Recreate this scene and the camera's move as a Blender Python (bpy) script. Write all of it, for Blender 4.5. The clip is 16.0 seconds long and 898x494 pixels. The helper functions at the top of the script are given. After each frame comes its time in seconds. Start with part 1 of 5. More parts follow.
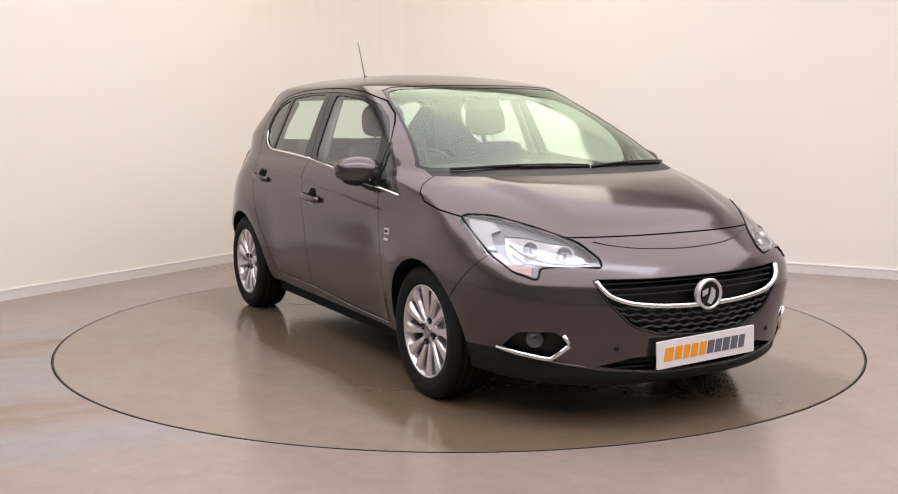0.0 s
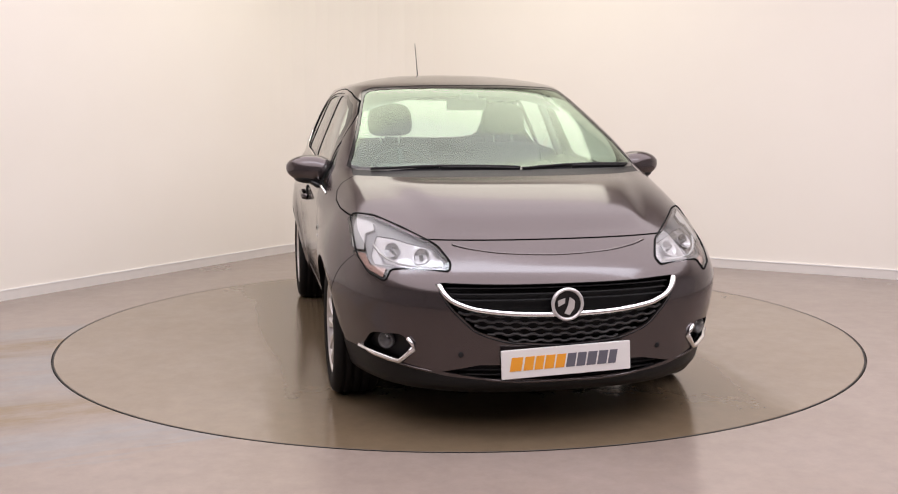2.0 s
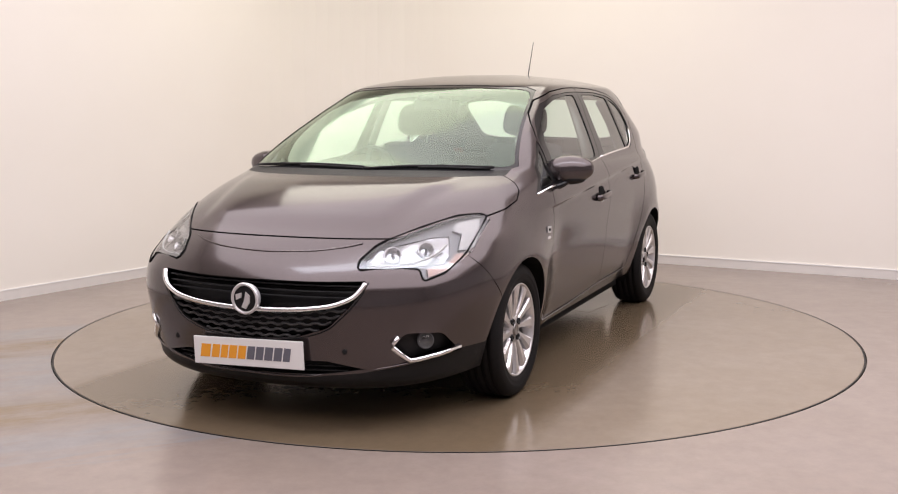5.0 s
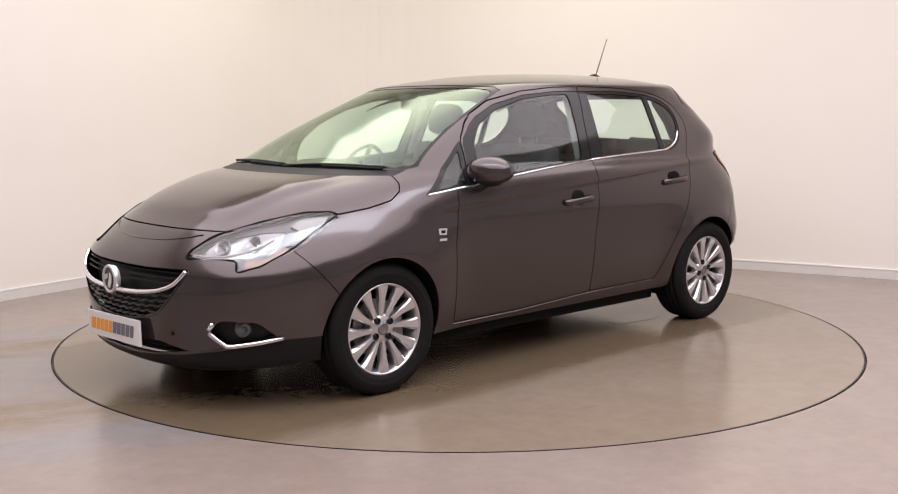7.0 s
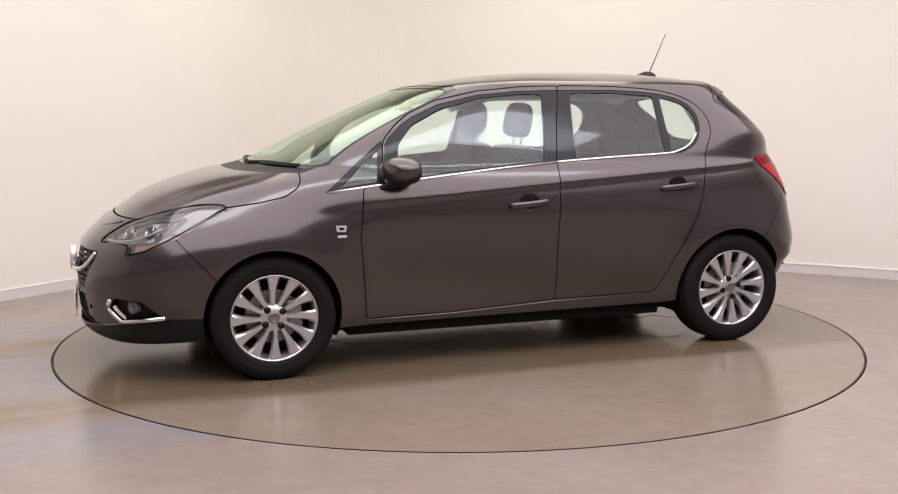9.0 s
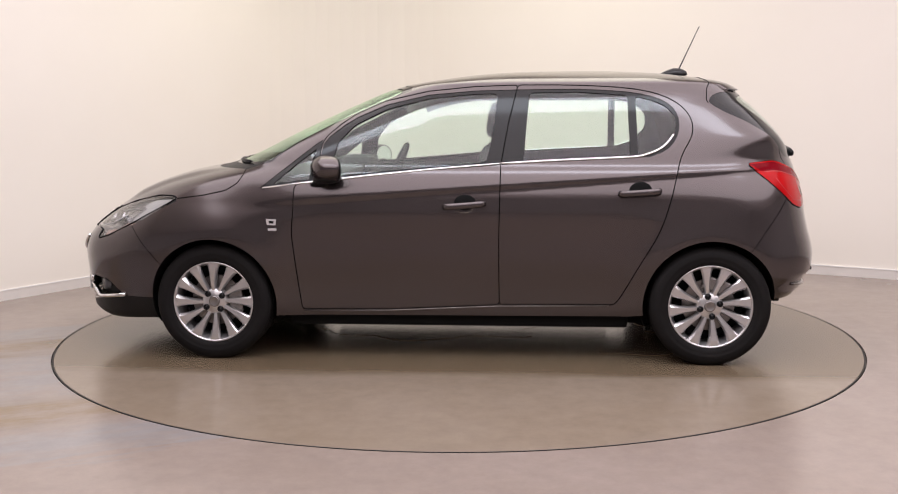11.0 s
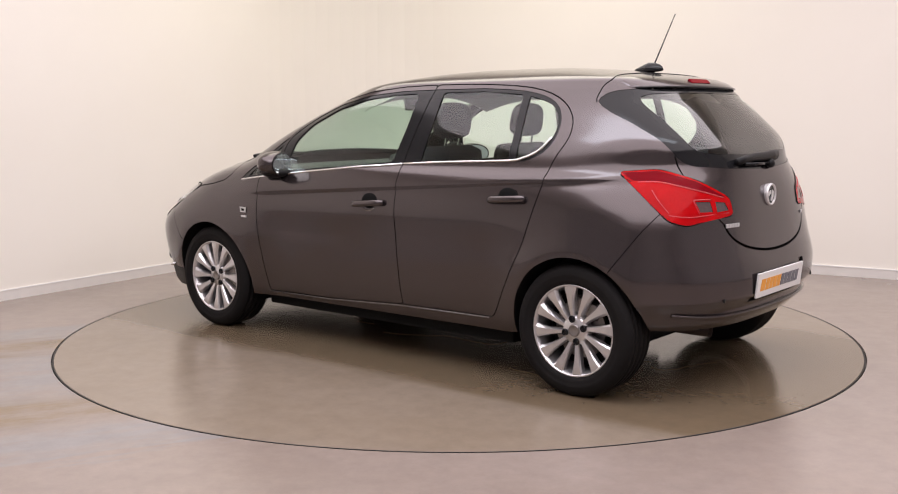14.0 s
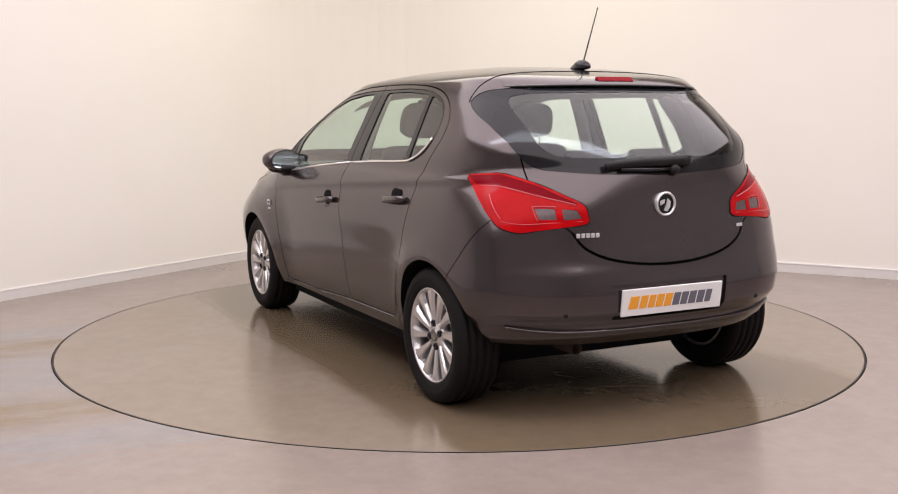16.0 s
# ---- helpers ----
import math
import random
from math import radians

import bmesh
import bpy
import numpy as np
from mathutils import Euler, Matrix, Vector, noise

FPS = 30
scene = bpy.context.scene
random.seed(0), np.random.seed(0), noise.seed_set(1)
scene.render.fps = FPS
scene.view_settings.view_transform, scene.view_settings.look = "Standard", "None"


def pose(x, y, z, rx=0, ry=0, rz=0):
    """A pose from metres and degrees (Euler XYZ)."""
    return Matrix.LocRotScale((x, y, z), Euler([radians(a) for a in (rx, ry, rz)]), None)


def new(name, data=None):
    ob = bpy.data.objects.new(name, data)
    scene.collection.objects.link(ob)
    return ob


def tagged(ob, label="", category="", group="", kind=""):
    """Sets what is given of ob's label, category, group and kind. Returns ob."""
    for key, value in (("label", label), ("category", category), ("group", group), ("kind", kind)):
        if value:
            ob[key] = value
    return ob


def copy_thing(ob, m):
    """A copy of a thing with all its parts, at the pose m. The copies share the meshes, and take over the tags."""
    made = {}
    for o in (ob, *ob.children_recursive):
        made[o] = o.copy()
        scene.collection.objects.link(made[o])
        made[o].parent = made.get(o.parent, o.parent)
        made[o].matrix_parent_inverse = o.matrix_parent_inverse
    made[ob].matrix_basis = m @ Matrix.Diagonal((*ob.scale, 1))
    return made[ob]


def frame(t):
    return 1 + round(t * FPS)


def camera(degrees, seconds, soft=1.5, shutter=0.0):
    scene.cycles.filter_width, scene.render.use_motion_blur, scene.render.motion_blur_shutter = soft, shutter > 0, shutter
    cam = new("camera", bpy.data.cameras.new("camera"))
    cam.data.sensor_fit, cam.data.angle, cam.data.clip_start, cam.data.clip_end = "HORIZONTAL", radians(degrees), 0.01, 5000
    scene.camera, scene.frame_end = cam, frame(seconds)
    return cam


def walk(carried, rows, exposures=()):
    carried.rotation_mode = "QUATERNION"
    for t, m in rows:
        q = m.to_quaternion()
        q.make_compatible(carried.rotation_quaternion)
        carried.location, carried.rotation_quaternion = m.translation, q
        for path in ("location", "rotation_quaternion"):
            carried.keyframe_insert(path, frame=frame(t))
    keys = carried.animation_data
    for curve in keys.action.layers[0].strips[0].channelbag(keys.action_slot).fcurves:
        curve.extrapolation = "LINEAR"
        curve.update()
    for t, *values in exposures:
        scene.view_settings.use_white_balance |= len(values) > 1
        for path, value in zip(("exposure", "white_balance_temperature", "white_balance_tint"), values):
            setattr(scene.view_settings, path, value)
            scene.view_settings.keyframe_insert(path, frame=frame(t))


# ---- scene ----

# ---- camera: it stands still before the turntable ----
cam = camera(46.715, 16.0, soft=1.1)
CAM = pose(0, -5.971, 1.266, 90 - 7.468, 0, 0.467) @ pose(0, 0, 0, 0, 0, -0.194)
walk(cam, [(0.0, CAM), (16.0, CAM)], exposures=[(0.0, 0.0), (16.0, 0.0)])

# heading of the turntable in degrees, time by time
TURN = [(0.0, -60.77), (0.5, -62.89), (1.0, -66.81), (1.5, -71.99), (2.0, -78.09), (2.5, -83.76), (3.0, -89.85),
        (3.5, -95.47), (4.0, -101.61), (4.5, -107.25), (5.0, -113.29), (5.5, -119.2), (6.0, -125.1), (6.5, -131.0),
        (7.0, -137.0), (7.5, -142.87), (8.0, -148.97), (8.5, -154.5), (9.0, -160.55), (9.5, -166.4), (10.0, -172.3),
        (10.5, -178.1), (11.0, -183.9), (11.5, -189.78), (12.0, -195.71), (12.5, -201.28), (13.0, -207.32),
        (13.5, -212.98), (14.0, -219.0), (14.5, -224.69), (15.0, -230.69), (15.5, -236.34), (16.0, -242.46)]
CAR_X, CAR_Y = -0.055, -0.0125

# ---- world and light ----
world = bpy.data.worlds.new("studio")
scene.world = world
world.use_nodes = True
world.node_tree.nodes["Background"].inputs[0].default_value = (1.0, 0.95, 0.9, 1)
world.node_tree.nodes["Background"].inputs[1].default_value = 0.02


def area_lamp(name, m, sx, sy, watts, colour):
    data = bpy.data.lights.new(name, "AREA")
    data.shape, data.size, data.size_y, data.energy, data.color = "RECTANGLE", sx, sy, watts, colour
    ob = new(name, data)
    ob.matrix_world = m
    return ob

# ---- materials ----
def nodes_of(name):
    m = bpy.data.materials.new(name)
    m.use_nodes = True
    nt = m.node_tree
    return m, nt, nt.nodes["Principled BSDF"]


def plain(name, colour, rough=0.5, metal=0.0, coat=0.0, vary=0.0, scale=20.0, bump=0.0, bscale=200.0, emit=None, power=0.0):
    m, nt, b = nodes_of(name)
    b.inputs["Base Color"].default_value = (*colour, 1)
    b.inputs["Roughness"].default_value = rough
    b.inputs["Metallic"].default_value = metal
    b.inputs["Coat Weight"].default_value = coat
    b.inputs["Coat Roughness"].default_value = 0.04
    tc = nt.nodes.new("ShaderNodeTexCoord")
    if vary:
        n = nt.nodes.new("ShaderNodeTexNoise")
        n.inputs["Scale"].default_value, n.inputs["Detail"].default_value = scale, 6
        r = nt.nodes.new("ShaderNodeMapRange")
        r.inputs[3].default_value, r.inputs[4].default_value = 1 - vary, 1 + vary
        mx = nt.nodes.new("ShaderNodeVectorMath")
        mx.operation = "SCALE"
        mx.inputs[0].default_value = colour
        nt.links.new(tc.outputs["Object"], n.inputs["Vector"])
        nt.links.new(n.outputs[0], r.inputs[0])
        nt.links.new(r.outputs[0], mx.inputs[3])
        nt.links.new(mx.outputs[0], b.inputs["Base Color"])
    if bump:
        n2 = nt.nodes.new("ShaderNodeTexNoise")
        n2.inputs["Scale"].default_value, n2.inputs["Detail"].default_value = bscale, 4
        bp = nt.nodes.new("ShaderNodeBump")
        bp.inputs["Strength"].default_value, bp.inputs["Distance"].default_value = bump, 0.002
        nt.links.new(tc.outputs["Object"], n2.inputs["Vector"])
        nt.links.new(n2.outputs[0], bp.inputs["Height"])
        nt.links.new(bp.outputs[0], b.inputs["Normal"])
    if emit:
        b.inputs["Emission Color"].default_value = (*emit, 1)
        b.inputs["Emission Strength"].default_value = power
    return m


def glass_mat(name, colour, rough=0.0, gloss=0.08, refl=(1, 1, 1)):
    """Thin tinted pane: lets light through with a tint and mirrors some of it."""
    m, nt, b = nodes_of(name)
    nt.nodes.remove(b)
    out = nt.nodes["Material Output"]
    tr, gl, mix = (nt.nodes.new("ShaderNode" + k) for k in ("BsdfTransparent", "BsdfGlossy", "MixShader"))
    lw = nt.nodes.new("ShaderNodeLayerWeight")
    lw.inputs[0].default_value = 0.5
    pw = nt.nodes.new("ShaderNodeMath")
    pw.operation = "POWER"
    pw.inputs[1].default_value = 4.0
    add = nt.nodes.new("ShaderNodeMath")
    add.operation, add.use_clamp = "MULTIPLY_ADD", True
    add.inputs[1].default_value, add.inputs[2].default_value = 0.85, 0.04 + gloss
    nt.links.new(lw.outputs["Facing"], pw.inputs[0])
    tr.inputs[0].default_value, gl.inputs[0].default_value = (*colour, 1), (*refl, 1)
    gl.inputs[1].default_value = rough
    nt.links.new(pw.outputs[0], add.inputs[0])
    nt.links.new(add.outputs[0], mix.inputs[0])
    nt.links.new(tr.outputs[0], mix.inputs[1])
    nt.links.new(gl.outputs[0], mix.inputs[2])
    nt.links.new(mix.outputs[0], out.inputs[0])
    return m


PAINT = plain("metallic_paint", (0.078, 0.0635, 0.064), rough=0.25, metal=0.8, coat=0.9, vary=0.10, scale=900)
BLACK = plain("black_plastic", (0.011, 0.0105, 0.011), rough=0.45, vary=0.2, scale=60, bump=0.2, bscale=500)
GLOSS_BLACK = plain("gloss_black", (0.012, 0.012, 0.013), rough=0.10)
DARK = plain("dark_cavity", (0.008, 0.008, 0.008), rough=0.8)
CHROME = plain("chrome", (0.86, 0.86, 0.87), rough=0.08, metal=1.0)
RUBBER = plain("tyre_rubber", (0.0095, 0.0085, 0.0085), rough=0.7, vary=0.25, scale=40, bump=0.3, bscale=150)
ALLOY = plain("silver_alloy", (0.66, 0.645, 0.65), rough=0.28, metal=0.85, coat=0.3, vary=0.06, scale=30)
STEEL = plain("disc_steel", (0.28, 0.26, 0.25), rough=0.4, metal=0.9, vary=0.3, scale=30)
FABRIC = plain("seat_fabric", (0.035, 0.036, 0.042), rough=0.9, vary=0.3, scale=120, bump=0.4, bscale=400)
TRIM = plain("cabin_plastic", (0.03, 0.03, 0.033), rough=0.6, vary=0.15, scale=40)
LINING = plain("roof_lining", (0.42, 0.41, 0.39), rough=0.9, vary=0.08, scale=80)
WINDOW = glass_mat("window_glass", (0.84, 0.95, 0.90), gloss=0.02)
SCREEN = glass_mat("windscreen_glass", (0.73, 0.90, 0.81), rough=0.10, gloss=0.04, refl=(0.86, 1.0, 0.86))
LENS = glass_mat("lamp_lens", (0.93, 0.94, 0.95), gloss=0.03)
RED = plain("red_lens", (0.38, 0.003, 0.005), rough=0.14, coat=0.0, vary=0.45, scale=11)
RED.node_tree.nodes["Principled BSDF"].inputs["Specular IOR Level"].default_value = 0.12
DARK_RED = plain("dark_red_lens", (0.17, 0.003, 0.008), rough=0.12, coat=0.0)
CLEAR = plain("clear_lens", (0.10, 0.07, 0.07), rough=0.2, metal=0.2, coat=0.2, vary=0.25, scale=90)
AMBER = plain("amber_lens", (0.34, 0.21, 0.175), rough=0.2, metal=0.2, coat=0.6, vary=0.2, scale=60)
WHITE = plain("plate_white", (0.80, 0.79, 0.78), rough=0.35, vary=0.03, scale=8)
ORANGE = plain("orange_print", (0.86, 0.36, 0.03), rough=0.4)
GREY = plain("grey_print", (0.13, 0.13, 0.16), rough=0.4)
BRIGHT = plain("satin_bright_metal", (0.66, 0.645, 0.645), rough=0.34, metal=0.5)
GRILLE_BAR = plain("grille_bar_plastic", (0.032, 0.031, 0.032), rough=0.35, vary=0.1, scale=60)
MIRROR = plain("mirror_glass", (0.80, 0.86, 0.84), rough=0.02, metal=1.0)

for dull, level in ((RUBBER, 0.15), (DARK, 0.1), (BLACK, 0.2), (GLOSS_BLACK, 0.3), (DARK_RED, 0.05)):
    dull.node_tree.nodes["Principled BSDF"].inputs["Specular IOR Level"].default_value = level

PAINT.node_tree.nodes["Principled BSDF"].inputs["Coat Roughness"].default_value = 0.10
PAINT.node_tree.nodes["Principled BSDF"].inputs["Specular Tint"].default_value = (0.38, 0.36, 0.37, 1)


# ---- mesh helpers ----
def mesh_of(name, verts, faces, mat, smooth=True):
    me = bpy.data.meshes.new(name)
    me.from_pydata([tuple(v) for v in verts], [], [tuple(f) for f in faces])
    me.materials.append(mat)
    me.polygons.foreach_set("use_smooth", [smooth] * len(me.polygons))
    me.update()
    return me


def part(name, bm, material, parent, label="", smooth=False, m=None):
    """One bmesh as one mesh object under a thing or a part."""
    me = bpy.data.meshes.new(name)
    bmesh.ops.recalc_face_normals(bm, faces=bm.faces)
    bm.to_mesh(me)
    bm.free()
    me.materials.append(material)
    me.polygons.foreach_set("use_smooth", [smooth] * len(me.polygons))
    ob = new(name, me)
    ob.parent = parent
    if m is not None:
        ob.matrix_basis = m
    if label:
        ob["label"] = label
    return ob


def box(bm, x0, x1, y0, y1, z0, z1, m=None, bevel=0.0):
    res = bmesh.ops.create_cube(bm, size=1)
    vs = res["verts"]
    for v in vs:
        v.co = Vector(((x0 + x1) / 2 + v.co.x * (x1 - x0), (y0 + y1) / 2 + v.co.y * (y1 - y0), (z0 + z1) / 2 + v.co.z * (z1 - z0)))
    if m is not None:
        bmesh.ops.transform(bm, matrix=m, verts=vs)
    if bevel:
        es = list({e for v in vs for e in v.link_edges})
        bmesh.ops.bevel(bm, geom=es, offset=bevel, segments=2, affect="EDGES", profile=0.6)
    return bm


def rounded(x0, x1, y0, y1, z0, z1, bevel, m=None):
    return box(bmesh.new(), x0, x1, y0, y1, z0, z1, m, bevel)


def lathe(profile, n=64, axis="y"):
    """Closed ring of (along, radius) pairs turned about an axis."""
    bm = bmesh.new()
    rings = []
    for k in range(n):
        a = 2 * math.pi * k / n
        row = []
        for d, r in profile:
            c, s = r * math.cos(a), r * math.sin(a)
            row.append(bm.verts.new((c, d, s) if axis == "y" else (c, s, d)))
        rings.append(row)
    for k in range(n):
        p, q = rings[k], rings[(k + 1) % n]
        for j in range(len(profile) - 1):
            bm.faces.new((p[j], q[j], q[j + 1], p[j + 1]))
    bmesh.ops.remove_doubles(bm, verts=bm.verts, dist=1e-5)
    return bm


def tube(points, radius, n=8, taper=1.0, flat=1.0):
    """A round bar along points."""
    bm = bmesh.new()
    pts = [Vector(p) for p in points]
    rings = []
    for i, p in enumerate(pts):
        d = (pts[min(i + 1, len(pts) - 1)] - pts[max(i - 1, 0)]).normalized()
        side = d.cross(Vector((0, 0, 1)))
        if side.length < 1e-3:
            side = d.cross(Vector((0, 1, 0)))
        side.normalize()
        up = side.cross(d)
        r = radius * (1 + (taper - 1) * i / max(1, len(pts) - 1))
        rings.append([bm.verts.new(p + side * r * math.cos(2 * math.pi * k / n) + up * r * flat * math.sin(2 * math.pi * k / n)) for k in range(n)])
    for a, b in zip(rings, rings[1:]):
        for k in range(n):
            bm.faces.new((a[k], a[(k + 1) % n], b[(k + 1) % n], b[k]))
    bm.faces.new(rings[0])
    bm.faces.new(rings[-1][::-1])
    return bm


# ---- the room ----
def wall_material():
    m, nt, b = nodes_of("wall_paint")
    tc = nt.nodes.new("ShaderNodeTexCoord")
    n = nt.nodes.new("ShaderNodeTexNoise")
    n.inputs["Scale"].default_value, n.inputs["Detail"].default_value = 1.3, 5
    r = nt.nodes.new("ShaderNodeValToRGB")
    r.color_ramp.elements[0].color, r.color_ramp.elements[1].color = (0.81, 0.768, 0.70, 1), (0.85, 0.815, 0.755, 1)
    n2 = nt.nodes.new("ShaderNodeTexNoise")
    n2.inputs["Scale"].default_value = 260
    bp = nt.nodes.new("ShaderNodeBump")
    bp.inputs["Strength"].default_value, bp.inputs["Distance"].default_value = 0.15, 0.001
    b.inputs["Roughness"].default_value = 0.75
    nt.links.new(tc.outputs["Object"], n.inputs[0])
    nt.links.new(tc.outputs["Object"], n2.inputs[0])
    nt.links.new(n.outputs[0], r.inputs[0])
    nt.links.new(r.outputs[0], b.inputs["Base Color"])
    nt.links.new(n2.outputs[0], bp.inputs["Height"])
    nt.links.new(bp.outputs[0], b.inputs["Normal"])
    return m


BAND_REACH = 1.17


def floor_material(name, base, dark, stained=False, banded=False):
    """Sealed resin floor: cloudy colour, uneven gloss, on one side old streaks where cars drive in."""
    m, nt, b = nodes_of(name)
    L = nt.links.new

    def node(kind, **values):
        n = nt.nodes.new("ShaderNode" + kind)
        for key, value in values.items():
            n.inputs[key.replace("_", " ")].default_value = value
        return n

    tc = node("TexCoord")
    n = node("TexNoise", Scale=0.9, Detail=7.0, Roughness=0.6)
    r = node("ValToRGB")
    r.color_ramp.elements[0].position, r.color_ramp.elements[1].position = 0.35, 0.7
    r.color_ramp.elements[0].color, r.color_ramp.elements[1].color = (*dark, 1), (*base, 1)
    rr = node("MapRange")
    rr.inputs[3].default_value, rr.inputs[4].default_value = 0.17, 0.28
    n3 = node("TexNoise", Scale=24.0, Detail=3.0)
    bp = node("Bump", Strength=0.004, Distance=0.002)
    for k in (n, n3):
        L(tc.outputs["Object"], k.inputs["Vector"])
    L(n.outputs[0], r.inputs[0])
    L(n.outputs[0], rr.inputs[0])
    L(rr.outputs[0], b.inputs["Roughness"])
    L(n3.outputs[0], bp.inputs["Height"])
    if not banded:
        L(bp.outputs[0], b.inputs["Normal"])
    colour = r.outputs[0]
    if stained:
        mp = node("Mapping")
        mp.inputs["Rotation"].default_value = (0, 0, radians(-24.2))
        st = node("Mapping")
        st.inputs["Scale"].default_value = (0.5, 3.2, 1)
        sn = node("TexNoise", Scale=1.6, Detail=6.0, Roughness=0.65)
        L(tc.outputs["Object"], mp.inputs[0])
        L(mp.outputs[0], st.inputs[0])
        L(st.outputs[0], sn.inputs["Vector"])
        sep = node("SeparateXYZ")
        L(mp.outputs[0], sep.inputs[0])
        wob = node("Math")
        wob.operation = "MULTIPLY_ADD"
        wob.inputs[1].default_value = 0.5
        L(sn.outputs[0], wob.inputs[0])
        L(sep.outputs[1], wob.inputs[2])
        pos = node("MapRange")
        pos.inputs[1].default_value, pos.inputs[2].default_value = -1.30, 1.34
        L(wob.outputs[0], pos.inputs[0])
        ramp = node("ValToRGB")
        blue, tan = (0.236, 0.220, 0.216, 1), (0.196, 0.142, 0.086, 1)
        el = ramp.color_ramp.elements
        el[0].position, el[0].color, el[1].position, el[1].color = 0.0, blue, 1.0, blue
        for p, c in ((0.14, blue), (0.24, tan), (0.31, tan), (0.40, blue), (0.68, blue), (0.76, tan), (0.84, tan), (0.89, blue)):
            e = el.new(p)
            e.color = c
        L(pos.outputs[0], ramp.inputs[0])
        masks = []
        for a, lo, hi in ((pos.outputs[0], 0.0, 0.015), (pos.outputs[0], 1.0, 0.96), (sep.outputs[0], -0.75, -1.35)):
            k = node("MapRange")
            k.interpolation_type = "SMOOTHSTEP"
            k.inputs[1].default_value, k.inputs[2].default_value = lo, hi
            if lo > hi:
                k.inputs[1].default_value, k.inputs[2].default_value = hi, lo
                k.inputs[3].default_value, k.inputs[4].default_value = 1, 0
            pos_src = a
            L(pos_src, k.inputs[0])
            masks.append(k.outputs[0])
        prod = masks[0]
        for other in masks[1:]:
            mm = node("Math")
            mm.operation = "MULTIPLY"
            L(prod, mm.inputs[0])
            L(other, mm.inputs[1])
            prod = mm.outputs[0]
        pos.clamp = False
        blot = node("TexNoise", Scale=2.6, Detail=9.0, Roughness=0.7)
        drag = node("Mapping")
        drag.inputs["Scale"].default_value = (0.8, 2.0, 1)
        L(mp.outputs[0], drag.inputs[0])
        L(drag.outputs[0], blot.inputs["Vector"])
        patchy = node("MapRange")
        patchy.inputs[1].default_value, patchy.inputs[2].default_value = 0.36, 0.58
        patchy.inputs[3].default_value, patchy.inputs[4].default_value = 0.15, 1.0
        L(blot.outputs[0], patchy.inputs[0])
        mm = node("Math")
        mm.operation = "MULTIPLY"
        L(prod, mm.inputs[0])
        L(patchy.outputs[0], mm.inputs[1])
        prod = mm.outputs[0]
        mix = node("Mix")
        mix.data_type = "RGBA"
        L(prod, mix.inputs[0])
        L(colour, mix.inputs[6])
        L(ramp.outputs[0], mix.inputs[7])
        colour = mix.outputs[2]
    if banded:
        # darker brown, glossier band under the standing car, with ragged straight sides
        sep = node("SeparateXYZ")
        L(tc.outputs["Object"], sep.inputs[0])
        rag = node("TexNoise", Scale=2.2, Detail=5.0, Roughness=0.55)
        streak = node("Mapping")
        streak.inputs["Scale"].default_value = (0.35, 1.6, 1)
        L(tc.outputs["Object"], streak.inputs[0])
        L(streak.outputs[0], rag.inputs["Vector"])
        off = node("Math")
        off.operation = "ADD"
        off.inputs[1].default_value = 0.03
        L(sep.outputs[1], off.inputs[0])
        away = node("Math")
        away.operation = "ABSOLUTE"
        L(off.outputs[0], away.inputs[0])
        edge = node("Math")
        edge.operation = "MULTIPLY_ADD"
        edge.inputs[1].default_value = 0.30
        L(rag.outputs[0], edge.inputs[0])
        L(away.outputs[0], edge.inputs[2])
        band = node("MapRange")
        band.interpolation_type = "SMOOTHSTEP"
        band.inputs[1].default_value, band.inputs[2].default_value = BAND_REACH - 0.02, BAND_REACH + 0.16
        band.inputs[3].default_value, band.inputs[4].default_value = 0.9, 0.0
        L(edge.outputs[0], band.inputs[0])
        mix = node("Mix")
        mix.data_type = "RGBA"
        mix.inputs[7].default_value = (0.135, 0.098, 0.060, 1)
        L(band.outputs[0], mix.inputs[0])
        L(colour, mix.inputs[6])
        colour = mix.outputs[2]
        band_rough = node("MapRange")
        band_rough.inputs[3].default_value, band_rough.inputs[4].default_value = 1.0, 0.72
        L(band.outputs[0], band_rough.inputs[0])
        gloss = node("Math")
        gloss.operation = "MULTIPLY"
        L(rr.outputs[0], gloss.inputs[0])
        L(band_rough.outputs[0], gloss.inputs[1])
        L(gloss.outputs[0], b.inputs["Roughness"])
    # fine scuffs and dust over everything
    dust = node("TexNoise", Scale=9.0, Detail=10.0, Roughness=0.75)
    L(tc.outputs["Object"], dust.inputs["Vector"])
    level = node("MapRange")
    level.inputs[1].default_value, level.inputs[2].default_value = 0.3, 0.7
    level.inputs[3].default_value, level.inputs[4].default_value = 0.90, 1.08
    L(dust.outputs[0], level.inputs[0])
    scuffed = node("VectorMath")
    scuffed.operation = "SCALE"
    L(colour, scuffed.inputs[0])
    L(level.outputs[0], scuffed.inputs[3])
    L(scuffed.outputs[0], b.inputs["Base Color"])
    b.inputs["Specular IOR Level"].default_value = 0.5
    return m


